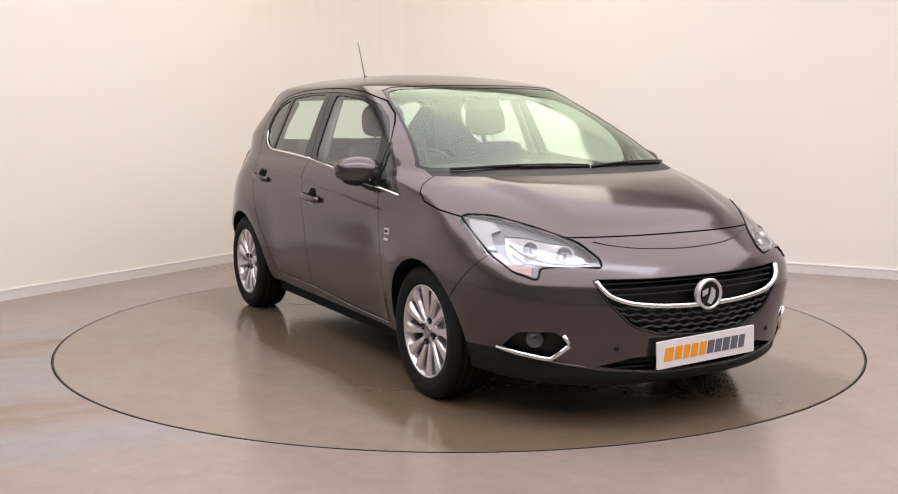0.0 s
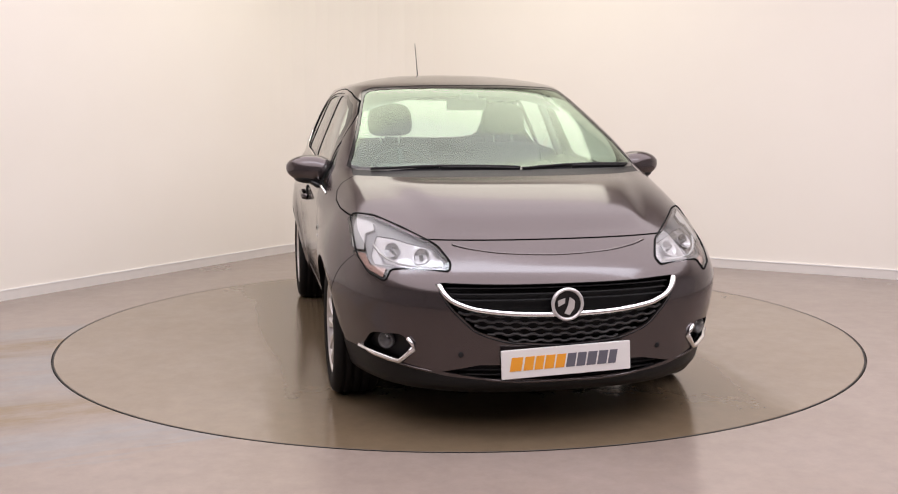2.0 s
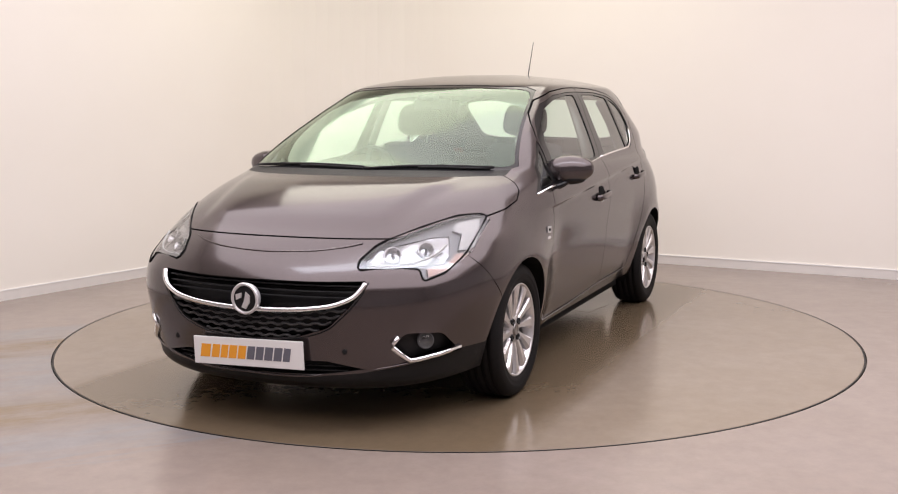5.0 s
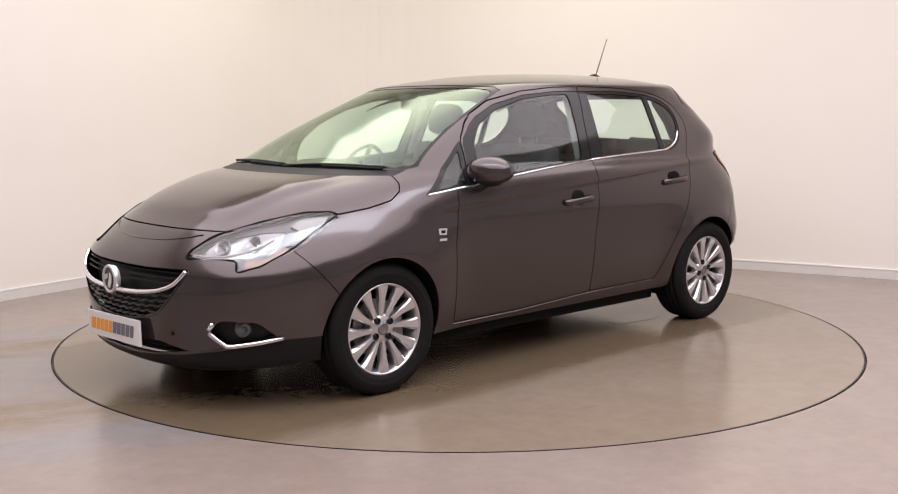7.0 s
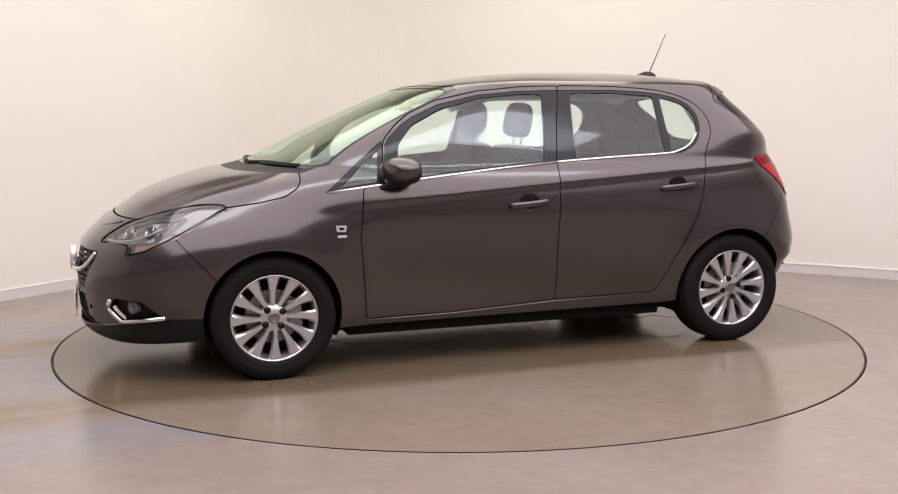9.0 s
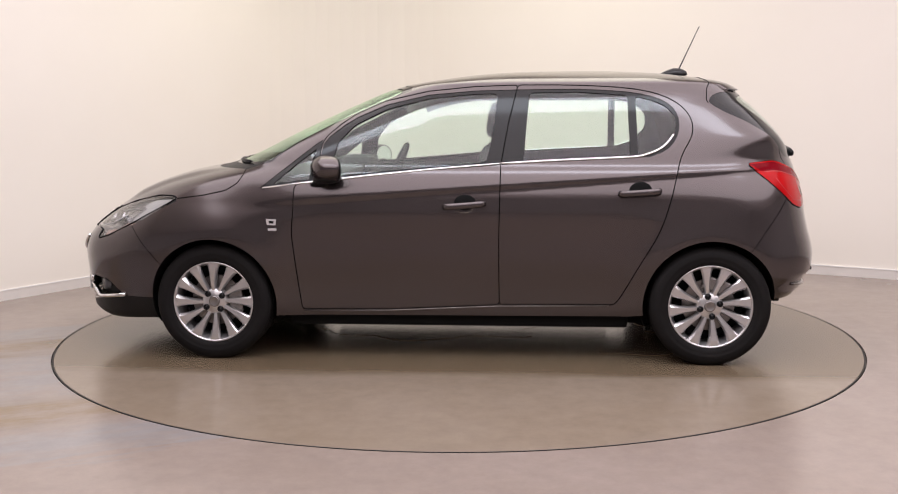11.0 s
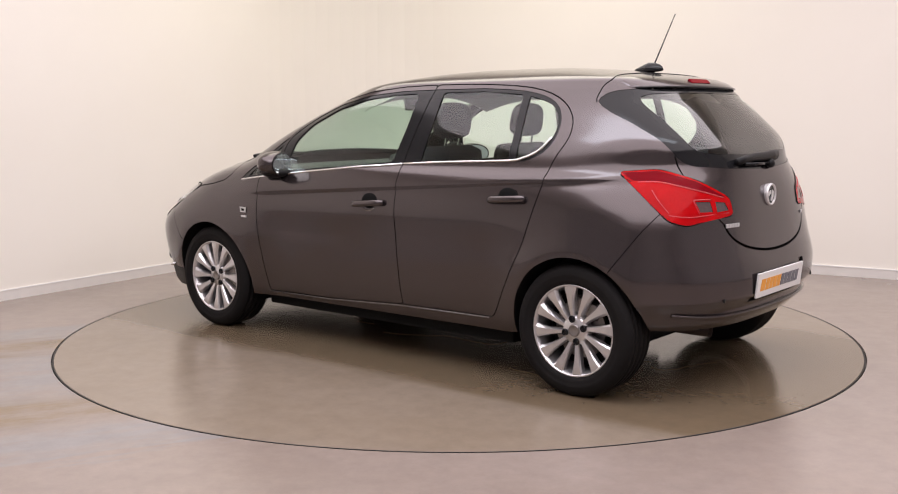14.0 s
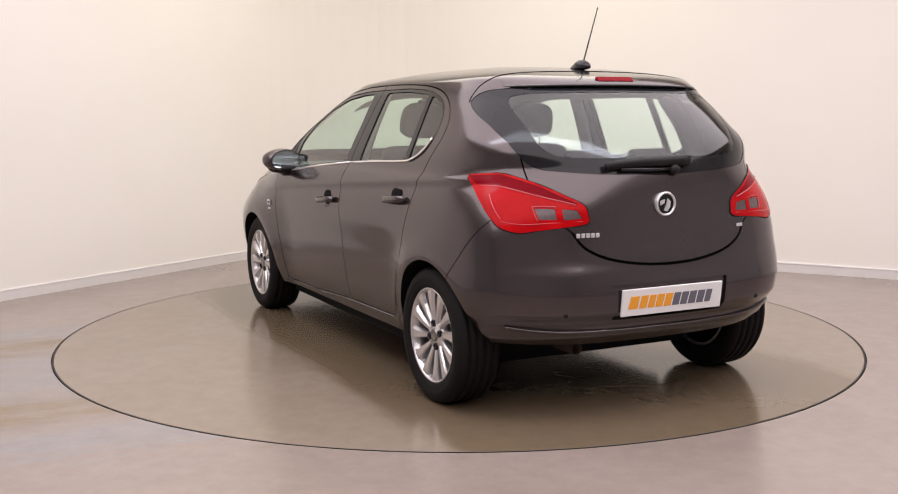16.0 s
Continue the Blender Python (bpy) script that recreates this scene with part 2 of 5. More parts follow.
WALL = wall_material()
SKIRT = plain("skirting_paint", (0.70, 0.67, 0.64), rough=0.45, vary=0.03, scale=5)
FLOOR = floor_material("resin_floor", (0.272, 0.224, 0.198), (0.245, 0.198, 0.168), True)
DISC = floor_material("turntable_resin", (0.245, 0.200, 0.158), (0.215, 0.170, 0.126), banded=True)
# wet resin, made darker to deepen the shade under the car
WET_SHADE = plain("wet_shaded_resin", (0.13, 0.098, 0.064), rough=0.14, vary=0.25, scale=2.5)
RUST = plain("rusty_steel", (0.045, 0.03, 0.024), rough=0.75, metal=0.3, vary=0.4, scale=60)
# unseen wall behind the camera; its grey is set for the car's reflections
BACK_WALL = plain("unseen_wall_grey", (0.44, 0.43, 0.435), rough=0.8, vary=0.08, scale=2)
CEIL = plain("ceiling_paint", (0.75, 0.73, 0.70), rough=0.9, vary=0.04, scale=2)
R_DISC = 2.221
CORNER, DIR_L, DIR_R = Vector((-1.048, 4.094)), Vector((-0.5401, -0.8416)), Vector((0.8797, -0.4753))
HEIGHT = 3.4


def room_outline():
    """Plan of the room, counter-clockwise seen from above; the corner opposite the camera is coved."""
    r = 1.1
    a, b = CORNER + DIR_R * r, CORNER + DIR_L * r
    right = [CORNER + DIR_R * 9.0]
    cove = [(1 - s) ** 2 * a + 2 * s * (1 - s) * CORNER + s * s * b for s in [k / 14 for k in range(15)]]
    left = [CORNER + DIR_L * 9.5]
    return right + cove + left + [Vector((-4.5, -9.0)), Vector((6.0, -9.0))]


def strip_wall(name, pts, z0, z1, thick, mat, closed=False):
    """A wall with thickness along plan points, its inner face on them."""
    bm = bmesh.new()
    n = len(pts)
    outs = []
    for i, p in enumerate(pts):
        a = pts[(i - 1) % n] if closed or i else p
        b = pts[(i + 1) % n] if closed or i < n - 1 else p
        d = (b - a).normalized()
        outs.append(p + Vector((d.y, -d.x)) * thick)
    rows = [[bm.verts.new((*q, z)) for q in line] for line, z in ((pts, z0), (pts, z1), (outs, z1), (outs, z0))]
    for i in range(n if closed else n - 1):
        j = (i + 1) % n
        for k in range(4):
            bm.faces.new((rows[k][i], rows[k][j], rows[(k + 1) % 4][j], rows[(k + 1) % 4][i]))
    if not closed:
        for i in (0, n - 1):
            bm.faces.new([rows[k][i] for k in range(4)])
    return part(name, bm, mat, None)


def build_room():
    pts = room_outline()
    tagged(strip_wall("wall_north", pts[:17], 0, HEIGHT, 0.15, WALL), "plain cream painted studio wall with a coved corner", "wall", kind="structure")
    tagged(strip_wall("wall_south", [pts[16], pts[17], pts[18], pts[0]], 0, HEIGHT, 0.15, BACK_WALL), "unseen grey wall closing the studio, toned for the car's reflections", "wall", kind="structure")
    inner = [p - Vector((0, 0.012)) for p in pts[:17]]
    sk = strip_wall("baseboard", inner, 0, 0.067, 0.011, SKIRT)
    tagged(sk, "low white painted skirting board along the wall", "skirting board", kind="structure")
    cap = strip_wall("trim", [p - Vector((0, 0.004)) for p in inner], 0.067, 0.075, 0.015, WHITE)
    tagged(cap, "thin bright cap strip on top of the skirting board", "trim", kind="structure")
    bm = bmesh.new()
    hole = [(math.cos(2 * math.pi * k / 256), math.sin(2 * math.pi * k / 256)) for k in range(256)]
    ring = [bm.verts.new((x * (R_DISC + 0.005), y * (R_DISC + 0.005), 0)) for x, y in hole]
    out = [bm.verts.new((x * 16, y * 16, 0)) for x, y in hole]
    low = [bm.verts.new((x * (R_DISC + 0.005), y * (R_DISC + 0.005), -0.03)) for x, y in hole]
    for k in range(256):
        j = (k + 1) % 256
        bm.faces.new((ring[k], out[k], out[j], ring[j]))
        bm.faces.new((low[k], ring[k], ring[j], low[j]))
    bm.faces.new(low)
    tagged(part("floor", bm, FLOOR, None), "taupe sealed resin studio floor with faint stains", "floor", kind="structure")
    bm = bmesh.new()
    bm.faces.new([bm.verts.new((*p, HEIGHT)) for p in pts])
    tagged(part("ceiling", bm, CEIL, None), "plain off-white studio ceiling", "ceiling", kind="structure")


def build_turntable():
    table = tagged(new("turntable"), "round taupe resin car turntable set flush in the floor", "turntable")
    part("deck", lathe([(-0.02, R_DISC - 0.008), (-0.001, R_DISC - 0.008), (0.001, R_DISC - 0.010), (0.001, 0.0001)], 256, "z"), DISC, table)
    part("rim", lathe([(-0.02, R_DISC - 0.0078), (0.0004, R_DISC - 0.0078), (0.0004, R_DISC - 0.001), (-0.02, R_DISC - 0.001)], 256, "z"), BLACK, table, "dark metal edge ring")
    # water left under the car; its dark colour also paints the shade there
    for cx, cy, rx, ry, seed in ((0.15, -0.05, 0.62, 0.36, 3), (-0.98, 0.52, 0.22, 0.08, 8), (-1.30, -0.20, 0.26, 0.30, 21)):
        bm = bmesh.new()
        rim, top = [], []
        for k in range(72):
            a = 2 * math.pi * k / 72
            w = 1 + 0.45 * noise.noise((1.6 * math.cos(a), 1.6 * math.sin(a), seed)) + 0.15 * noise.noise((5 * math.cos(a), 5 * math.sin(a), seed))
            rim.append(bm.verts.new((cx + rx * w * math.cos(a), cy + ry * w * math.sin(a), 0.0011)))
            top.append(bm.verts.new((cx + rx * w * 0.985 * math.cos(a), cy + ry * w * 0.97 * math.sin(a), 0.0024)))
        for k in range(72):
            bm.faces.new((rim[k], rim[(k + 1) % 72], top[(k + 1) % 72], top[k]))
        bm.faces.new(top)
        part("puddle", bm, WET_SHADE, table, "thin puddle of water, coloured dark for the shade under the car too")
    return table


build_room()
turntable = build_turntable()

from mathutils import kdtree

# ---- the car: origin on the ground midway between the axles, x ahead, y to its left ----
def curve(points):
    """Smooth monotone interpolation through (a, b) pairs."""
    xs, ys = np.array([p[0] for p in points], float), np.array([p[1] for p in points], float)
    h, d = np.diff(xs), np.diff(ys) / np.diff(xs)
    m = np.concatenate([[d[0]], np.where(d[:-1] * d[1:] > 0, 2 * d[:-1] * d[1:] / (d[:-1] + d[1:] + 1e-12), 0), [d[-1]]])

    def at(x):
        x = np.clip(x, xs[0], xs[-1])
        i = np.clip(np.searchsorted(xs, x) - 1, 0, len(xs) - 2)
        t = (x - xs[i]) / h[i]
        return ((2 * t**3 - 3 * t**2 + 1) * ys[i] + (t**3 - 2 * t**2 + t) * h[i] * m[i] + (3 * t**2 - 2 * t**3) * ys[i + 1] + (t**3 - t**2) * h[i] * m[i + 1])
    return at


# nose and tail of the centre line, and half width, by height
NOSE = curve([(0.15, 2.02), (0.185, 2.09), (0.22, 2.12), (0.30, 2.125), (0.40, 2.135), (0.50, 2.14), (0.58, 2.125), (0.64, 2.085), (0.69, 2.03),
              (0.75, 1.95), (0.80, 1.865), (0.87, 1.715), (0.93, 1.525), (0.975, 1.345), (1.00, 1.26), (1.168, 0.90), (1.30, 0.61), (1.390, 0.38),
              (1.440, 0.10), (1.472, -0.20), (1.482, -0.66)])
TAIL = curve([(0.15, -1.67), (0.24, -1.72), (0.32, -1.785), (0.352, -1.815), (0.40, -1.828), (0.435, -1.850), (0.452, -1.862), (0.52, -1.862), (0.60, -1.848), (0.66, -1.83), (0.75, -1.81), (0.88, -1.790),
              (0.98, -1.765), (1.057, -1.735), (1.13, -1.686), (1.20, -1.628), (1.28, -1.550), (1.34, -1.482), (1.37, -1.45), (1.41, -1.39), (1.435, -1.28), (1.458, -1.12), (1.476, -0.85), (1.482, -0.66)])
HALF = curve([(0.15, 0.765), (0.20, 0.785), (0.28, 0.808), (0.45, 0.845), (0.60, 0.862), (0.72, 0.864), (0.82, 0.853), (0.90, 0.833), (0.96, 0.808), (1.00, 0.780),
              (1.05, 0.762), (1.20, 0.697), (1.35, 0.625), (1.40, 0.588)])
SIDE_N = curve([(0.15, 4.0), (0.55, 4.0), (0.70, 3.75), (0.85, 4.4), (0.95, 5.4), (1.2, 7.0), (1.4, 7.0), (1.482, 3.0)])
SIDE_L = curve([(0.15, 1.08), (0.95, 1.08), (1.1, 0.95), (1.482, 0.95)])


def half_width(z):
    q = np.clip((z - 1.40) / 0.082, 0, 1)
    return np.where(z > 1.40, 0.588 * np.maximum(1 - q**1.3, 0) ** 0.43, HALF(np.minimum(z, 1.40)))


def smooth(a, b, x):
    t = np.clip((x - a) / (b - a), 0, 1)
    return t * t * (3 - 2 * t)


AXLE_F, AXLE_R, HUB, TRACK = 1.255, -1.255, 0.298, 0.735


def swell(x, z):
    """Small changes of half width: arch flares, the waist crease, the hollow of the doors."""
    d = -0.042 * smooth(0.62, 0.9, z) * smooth(0.75, 1.25, x) * smooth(1.05, 0.95, z)
    for ax, flare in ((AXLE_F, 0.008), (AXLE_R, 0.013)):
        r = np.hypot(x - ax, z - HUB)
        d = d + flare * np.exp(-((r - 0.35) / 0.075) ** 2) * smooth(0.15, 0.3, z)
    crease = 0.878 - 0.070 * x
    side = smooth(1.10, 0.70, x) * smooth(-1.66, -1.45, x)
    d = d - 0.014 * smooth(crease + 0.006, crease - 0.022, z) * side
    doors = smooth(0.98, 0.62, x) * smooth(-1.10, -0.75, x)
    d = d - doors * (0.024 * smooth(0.84, 0.58, z) - 0.008 * smooth(0.58, 0.24, z))
    ends = smooth(1.55, 1.75, x) + smooth(-1.50, -1.66, x)
    d = d - 0.006 * smooth(0.50, 0.22, z) * ends
    return d


def bonnet_rise(x, y, z):
    """Height of the raised middle of the bonnet between its two ridges."""
    ridge = 0.64 - 0.17 * smooth(1.05, 1.95, x)
    middle = 1 - smooth(ridge - 0.065, ridge + 0.030, y)
    return 0.014 * middle * smooth(0.775, 0.83, z) * smooth(0.985, 0.93, z) * smooth(0.95, 1.1, x)


def outline(z, a, b):
    """Points of the half plan at height z: nose quarter for a, flank for b, tail quarter for a."""
    xf, xr, w = NOSE(z), TAIL(z), half_width(z)
    lf, lr = min(SIDE_L(z), 0.48 * (xf - xr)), min(1.0, 0.48 * (xf - xr))
    n, m = SIDE_N(z), 2.3
    fx, fy = xf - lf + lf * np.cos(a) ** (2 / n), w * np.sin(a) ** (2 / m)
    sx, sy = xf - lf + (xr + lr - xf + lf) * b, np.full(len(b), w)
    k = smooth(1.0, 0.75, z) * (0.2 + 0.8 * smooth(0.3, 0.55, z))
    top = smooth(1.02, 1.15, z) * smooth(1.46, 1.40, z)
    n, m = 5.0 + 1.2 * k + 2.5 * top, 2.6 + 0.2 * k + 0.5 * top
    c = a[::-1]
    rx, ry = xr + lr - lr * np.cos(c) ** (2 / n), w * np.sin(c) ** (2 / m)
    x, y = np.concatenate([fx, sx, rx]), np.concatenate([fy, sy, ry])
    return x, y


def shell_grid():
    s = np.linspace(0, 1, 58)
    a = math.pi / 2 * (1 - (1 - s) ** 2)
    b = np.linspace(0, 1, 46)[1:-1]
    zs = np.concatenate([np.linspace(0.15, 1.39, 112), 1.39 + 0.092 * np.sin(np.linspace(0, 1, 22)[1:] * math.pi / 2)])
    rows = []
    for z in zs:
        x, y = outline(float(z), a, b)
        k = smooth(0.3, 0.7, y / 0.85)
        rows.append(np.stack([x, np.maximum(y + swell(x, z) * k, 0), z + bonnet_rise(x, y, z)], -1))
    return np.array(rows)



def flank_y(x, z):
    """Half width of the body at a place on its side."""
    xs, ys = outline(float(z), ARC, FLANK)
    return float(np.interp(-x, -xs, ys) + swell(np.float64(x), np.float64(z)) * 1.0)


def nose_x(y, z):
    xs, ys = outline(float(z), ARC, FLANK)
    n = len(ARC)
    return float(np.interp(y, ys[:n], xs[:n]))


def tail_x(y, z):
    xs, ys = outline(float(z), ARC, FLANK)
    n = len(ARC)
    return float(np.interp(y, ys[-n:][::-1], xs[-n:][::-1]))


ARC = math.pi / 2 * (1 - (1 - np.linspace(0, 1, 58)) ** 2)
FLANK = np.linspace(0, 1, 46)[1:-1]


def fillet(points, r=0.012, seg=4):
    """Rounds the corners of a closed loop of 2D points."""
    out = []
    n = len(points)
    for i in range(n):
        p, a, b = Vector(points[i]), Vector(points[i - 1]), Vector(points[(i + 1) % n])
        da, db = a - p, b - p
        k = min(r, 0.45 * da.length, 0.45 * db.length)
        if k < 1e-4 or da.angle(db, math.pi) > math.pi - 0.12:
            out.append(p)
            continue
        s, e = p + da.normalized() * k, p + db.normalized() * k
        out += [(1 - t) ** 2 * s + 2 * t * (1 - t) * p + t * t * e for t in [j / seg for j in range(seg + 1)]]
    return out


def smooth_path(pts, seg):
    v = [Vector(p) for p in pts]
    out = []
    for i in range(len(v) - 1):
        p0, p1, p2, p3 = v[max(i - 1, 0)], v[i], v[i + 1], v[min(i + 2, len(v) - 1)]
        for j in range(seg):
            t = j / seg
            out.append(0.5 * (2 * p1 + (p2 - p0) * t + (2 * p0 - 5 * p1 + 4 * p2 - p3) * t * t + (3 * p1 - p0 - 3 * p2 + p3) * t**3))
    return out + [v[-1]]


def inside(p, loop):
    hit, n = False, len(loop)
    for i in range(n):
        a, b = loop[i], loop[i - 1]
        if (a[1] > p[1]) != (b[1] > p[1]) and p[0] < (b[0] - a[0]) * (p[1] - a[1]) / (b[1] - a[1]) + a[0]:
            hit = not hit
    return hit


UP = Vector((0, 0, 1))
SIDE, FRONT = Vector((1, 0, 0)), Vector((0, 1, 0))
LAMP_F = Vector((-math.sin(radians(40)), math.cos(radians(40)), 0))
LAMP_R = Vector((math.sin(radians(45)), math.cos(radians(45)), 0))


def cut(bm, layer, label, axis, loop, where):
    """Cuts the outline of loop, seen across axis and up, into the shell and marks the faces inside it."""
    lo = Vector((min(p[0] for p in loop), min(p[1] for p in loop)))
    hi = Vector((max(p[0] for p in loop), max(p[1] for p in loop)))
    cand = []
    for f in bm.faces:
        c = f.calc_center_median()
        a = c.dot(axis)
        if lo.x - 0.06 < a < hi.x + 0.06 and lo.y - 0.04 < c.z < hi.y + 0.04 and where(c):
            cand.append(f)
    n = len(loop)
    for i in range(n):
        p, q = Vector(loop[i]), Vector(loop[(i + 1) % n])
        d = q - p
        if d.length < 1e-6:
            continue
        x0, x1, z0, z1 = min(p.x, q.x) - 1e-4, max(p.x, q.x) + 1e-4, min(p.y, q.y) - 1e-4, max(p.y, q.y) + 1e-4
        hit = []
        for f in cand:
            aa = [v.co.dot(axis) for v in f.verts]
            zz = [v.co.z for v in f.verts]
            if max(aa) >= x0 and min(aa) <= x1 and max(zz) >= z0 and min(zz) <= z1:
                hit.append(f)
        if not hit:
            continue
        es, vs = {e for f in hit for e in f.edges}, {v for f in hit for v in f.verts}
        no = axis * (-d.y) + UP * d.x
        res = bmesh.ops.bisect_plane(bm, geom=hit + list(es) + list(vs), dist=1e-5, plane_co=axis * p.x + UP * p.y, plane_no=no)
        keep = set(cand) | {g for g in res["geom"] if isinstance(g, bmesh.types.BMFace)} | {g for e in res["geom_cut"] if isinstance(e, bmesh.types.BMEdge) and e.is_valid for g in e.link_faces}
        cand = [f for f in keep if f.is_valid]
    for f in cand:
        c = f.calc_center_median()
        if inside((c.dot(axis), c.z), loop):
            f[layer] = label


def take(bm, layer, labels, centre=False, gap=0.002, flange=0.012, push=0.0, flip=False):
    """The faces with these labels as a new bmesh, with narrowed edges and a turned-in rim."""
    nb, made, base = bmesh.new(), {}, {}
    for f in bm.faces:
        if f[layer] in labels:
            vs = []
            for v in f.verts:
                if v not in made:
                    made[v] = nb.verts.new(v.co)
                    base[made[v]] = TRUE[v]
                vs.append(made[v])
            try:
                nb.faces.new(vs)
            except ValueError:
                continue
    if centre:
        for v in nb.verts:
            if abs(v.co.y) < 2e-4:
                v.co.y = 0
        dup = {v: nb.verts.new((v.co.x, -v.co.y, v.co.z)) for v in list(nb.verts)}
        for f in list(nb.faces):
            nb.faces.new([dup[v] for v in reversed(f.verts)])
        bmesh.ops.weld_verts(nb, targetmap={d: v for v, d in dup.items() if v.co.y == 0})
    nb.normal_update()
    nrm = base
    if centre:
        for v, d in dup.items():
            if v.is_valid and d.is_valid and d is not v:
                n = base[v]
                nrm[d] = Vector((n.x, -n.y, n.z))
        for v in nb.verts:
            if v.co.y == 0:
                nrm[v] = Vector((nrm[v].x, 0, nrm[v].z)).normalized()
    if push:
        for v in nb.verts:
            v.co -= nrm[v] * push
    edge = [e for e in nb.edges if len(e.link_faces) == 1]
    move = {}
    for e in edge:
        f = e.link_faces[0]
        a, b = e.verts
        side = (b.co - a.co).cross(f.normal)
        if side.length < 1e-9:
            continue
        side.normalize()
        if side.dot(f.calc_center_median() - (a.co + b.co) / 2) < 0:
            side = -side
        for v in (a, b):
            move[v] = move.get(v, Vector()) + side
    for v, d in move.items():
        if d.length > 0.2:
            v.co += d.normalized() * gap
    if flange:
        low = {v: nb.verts.new(v.co - nrm[v] * flange) for v in move}
        for e in edge:
            a, b = e.verts
            if a in low and b in low:
                lp = e.link_loops[0]
                a, b = lp.vert, lp.link_loop_next.vert
                g = nb.faces.new((b, a, low[a], low[b]))
                g.tag = True
    if flip:
        for v in nb.verts:
            v.co.y = -v.co.y
        for f in nb.faces:
            f.normal_flip()
    keep = nb.verts.layers.float_vector.new("true_normal")
    for v in nb.verts:
        n = nrm.get(v)
        if n is not None:
            v[keep] = (n.x, -n.y if flip else n.y, n.z)
    return nb


def skin(name, bm, mat, parent, label=""):
    """Links a panel: smooth over its face, sharp at its turned-in rim."""
    flat = [f.tag for f in bm.faces]
    bm.normal_update()
    keep = bm.verts.layers.float_vector["true_normal"]
    loops = [tuple(f.normal) if f.tag else tuple(lp.vert[keep]) for f in bm.faces for lp in f.loops]
    bm.verts.layers.float_vector.remove(keep)
    me = bpy.data.meshes.new(name)
    bm.to_mesh(me)
    bm.free()
    me.materials.append(mat)
    me.materials.append(DARK)
    me.polygons.foreach_set("material_index", [int(k) for k in flat])
    me.polygons.foreach_set("use_smooth", [not k for k in flat])
    me.normals_split_custom_set(loops)
    ob = new(name, me)
    ob.parent = parent
    if label:
        ob["label"] = label
    return ob


def arch(ax, r):
    pts = [(ax + r * math.cos(a), HUB + r * math.sin(a)) for a in [math.pi * (-0.12 + 1.24 * k / 40) for k in range(41)]]
    return [(pts[0][0], 0.1)] + pts + [(pts[-1][0], 0.1)]


# panel outlines: (name, axis seen across, loop, where)
FWD, AFT, FLK = (lambda c: c.x > 1.45), (lambda c: c.x < -1.05), (lambda c: c.y > 0.35)
HEADLAMP = [(-0.962, 0.652), (-0.945, 0.685), (-0.85, 0.741), (-0.64, 0.798), (-0.466, 0.834), (-0.350, 0.834), (-0.331, 0.820), (-0.50, 0.694), (-0.62, 0.630), (-0.715, 0.605), (-0.722, 0.652)]
TAILLAMP = [(-0.485, 1.003), (-0.65, 1.015), (-0.82, 0.965), (-0.985, 0.885), (-1.0, 0.82), (-0.985, 0.808), (-0.80, 0.788), (-0.746, 0.778), (-0.66, 0.80), (-0.594, 0.87), (-0.52, 0.96)]
GRILLE = [(-0.2, 0.606), (0.25, 0.607), (0.485, 0.612), (0.465, 0.56), (0.432, 0.515), (0.345, 0.428), (0.213, 0.385), (0.0, 0.37), (-0.2, 0.37)]
DOOR_F = [(0.800, 0.258), (0.815, 0.426), (0.837, 0.65), (0.825, 0.80), (0.818, 0.900), (0.715, 0.918), (0.698, 1.06), (0.692, 1.105), (0.672, 1.140), (0.60, 1.205), (0.53, 1.252), (0.38, 1.318), (0.157, 1.366), (-0.08, 1.388), (-0.296, 1.395),
          (-0.25, 1.2), (-0.215, 1.0), (-0.206, 0.609), (-0.209, 0.292), (0.35, 0.262)]
DOOR_R = [(-0.209, 0.292), (-0.206, 0.609), (-0.215, 1.0), (-0.25, 1.2)] + [tuple(p) for p in smooth_path([Vector(q) for q in (
    (-0.296, 1.395), (-0.6, 1.392), (-0.88, 1.372), (-1.05, 1.325), (-1.145, 1.245), (-1.160, 1.15), (-1.10, 1.03), (-1.055, 0.85),
    (-1.0, 0.68), (-0.93, 0.55), (-0.88, 0.46), (-0.81, 0.33), (-0.78, 0.298))], 3)]
BONNET_EDGE = [(1.88, 0.757), (1.80, 0.765), (1.70, 0.785), (1.587, 0.81), (1.456, 0.822), (1.30, 0.843), (1.184, 0.868), (1.125, 0.905), (1.105, 0.94), (1.10, 0.972)]
HATCH_EDGE = [(-0.2, 0.632), (0.0, 0.632), (0.15, 0.640), (0.30, 0.668), (0.40, 0.715), (0.445, 0.775), (0.50, 0.82), (0.58, 0.98), (0.585, 1.04), (0.605, 1.12), (0.655, 1.235), (0.66, 1.27), (0.61, 1.34), (0.58, 1.382)]


def soft(*points):
    """An open 2D line rounded through its points."""
    return [tuple(p) for p in smooth_path([Vector(q) for q in points], 3)]


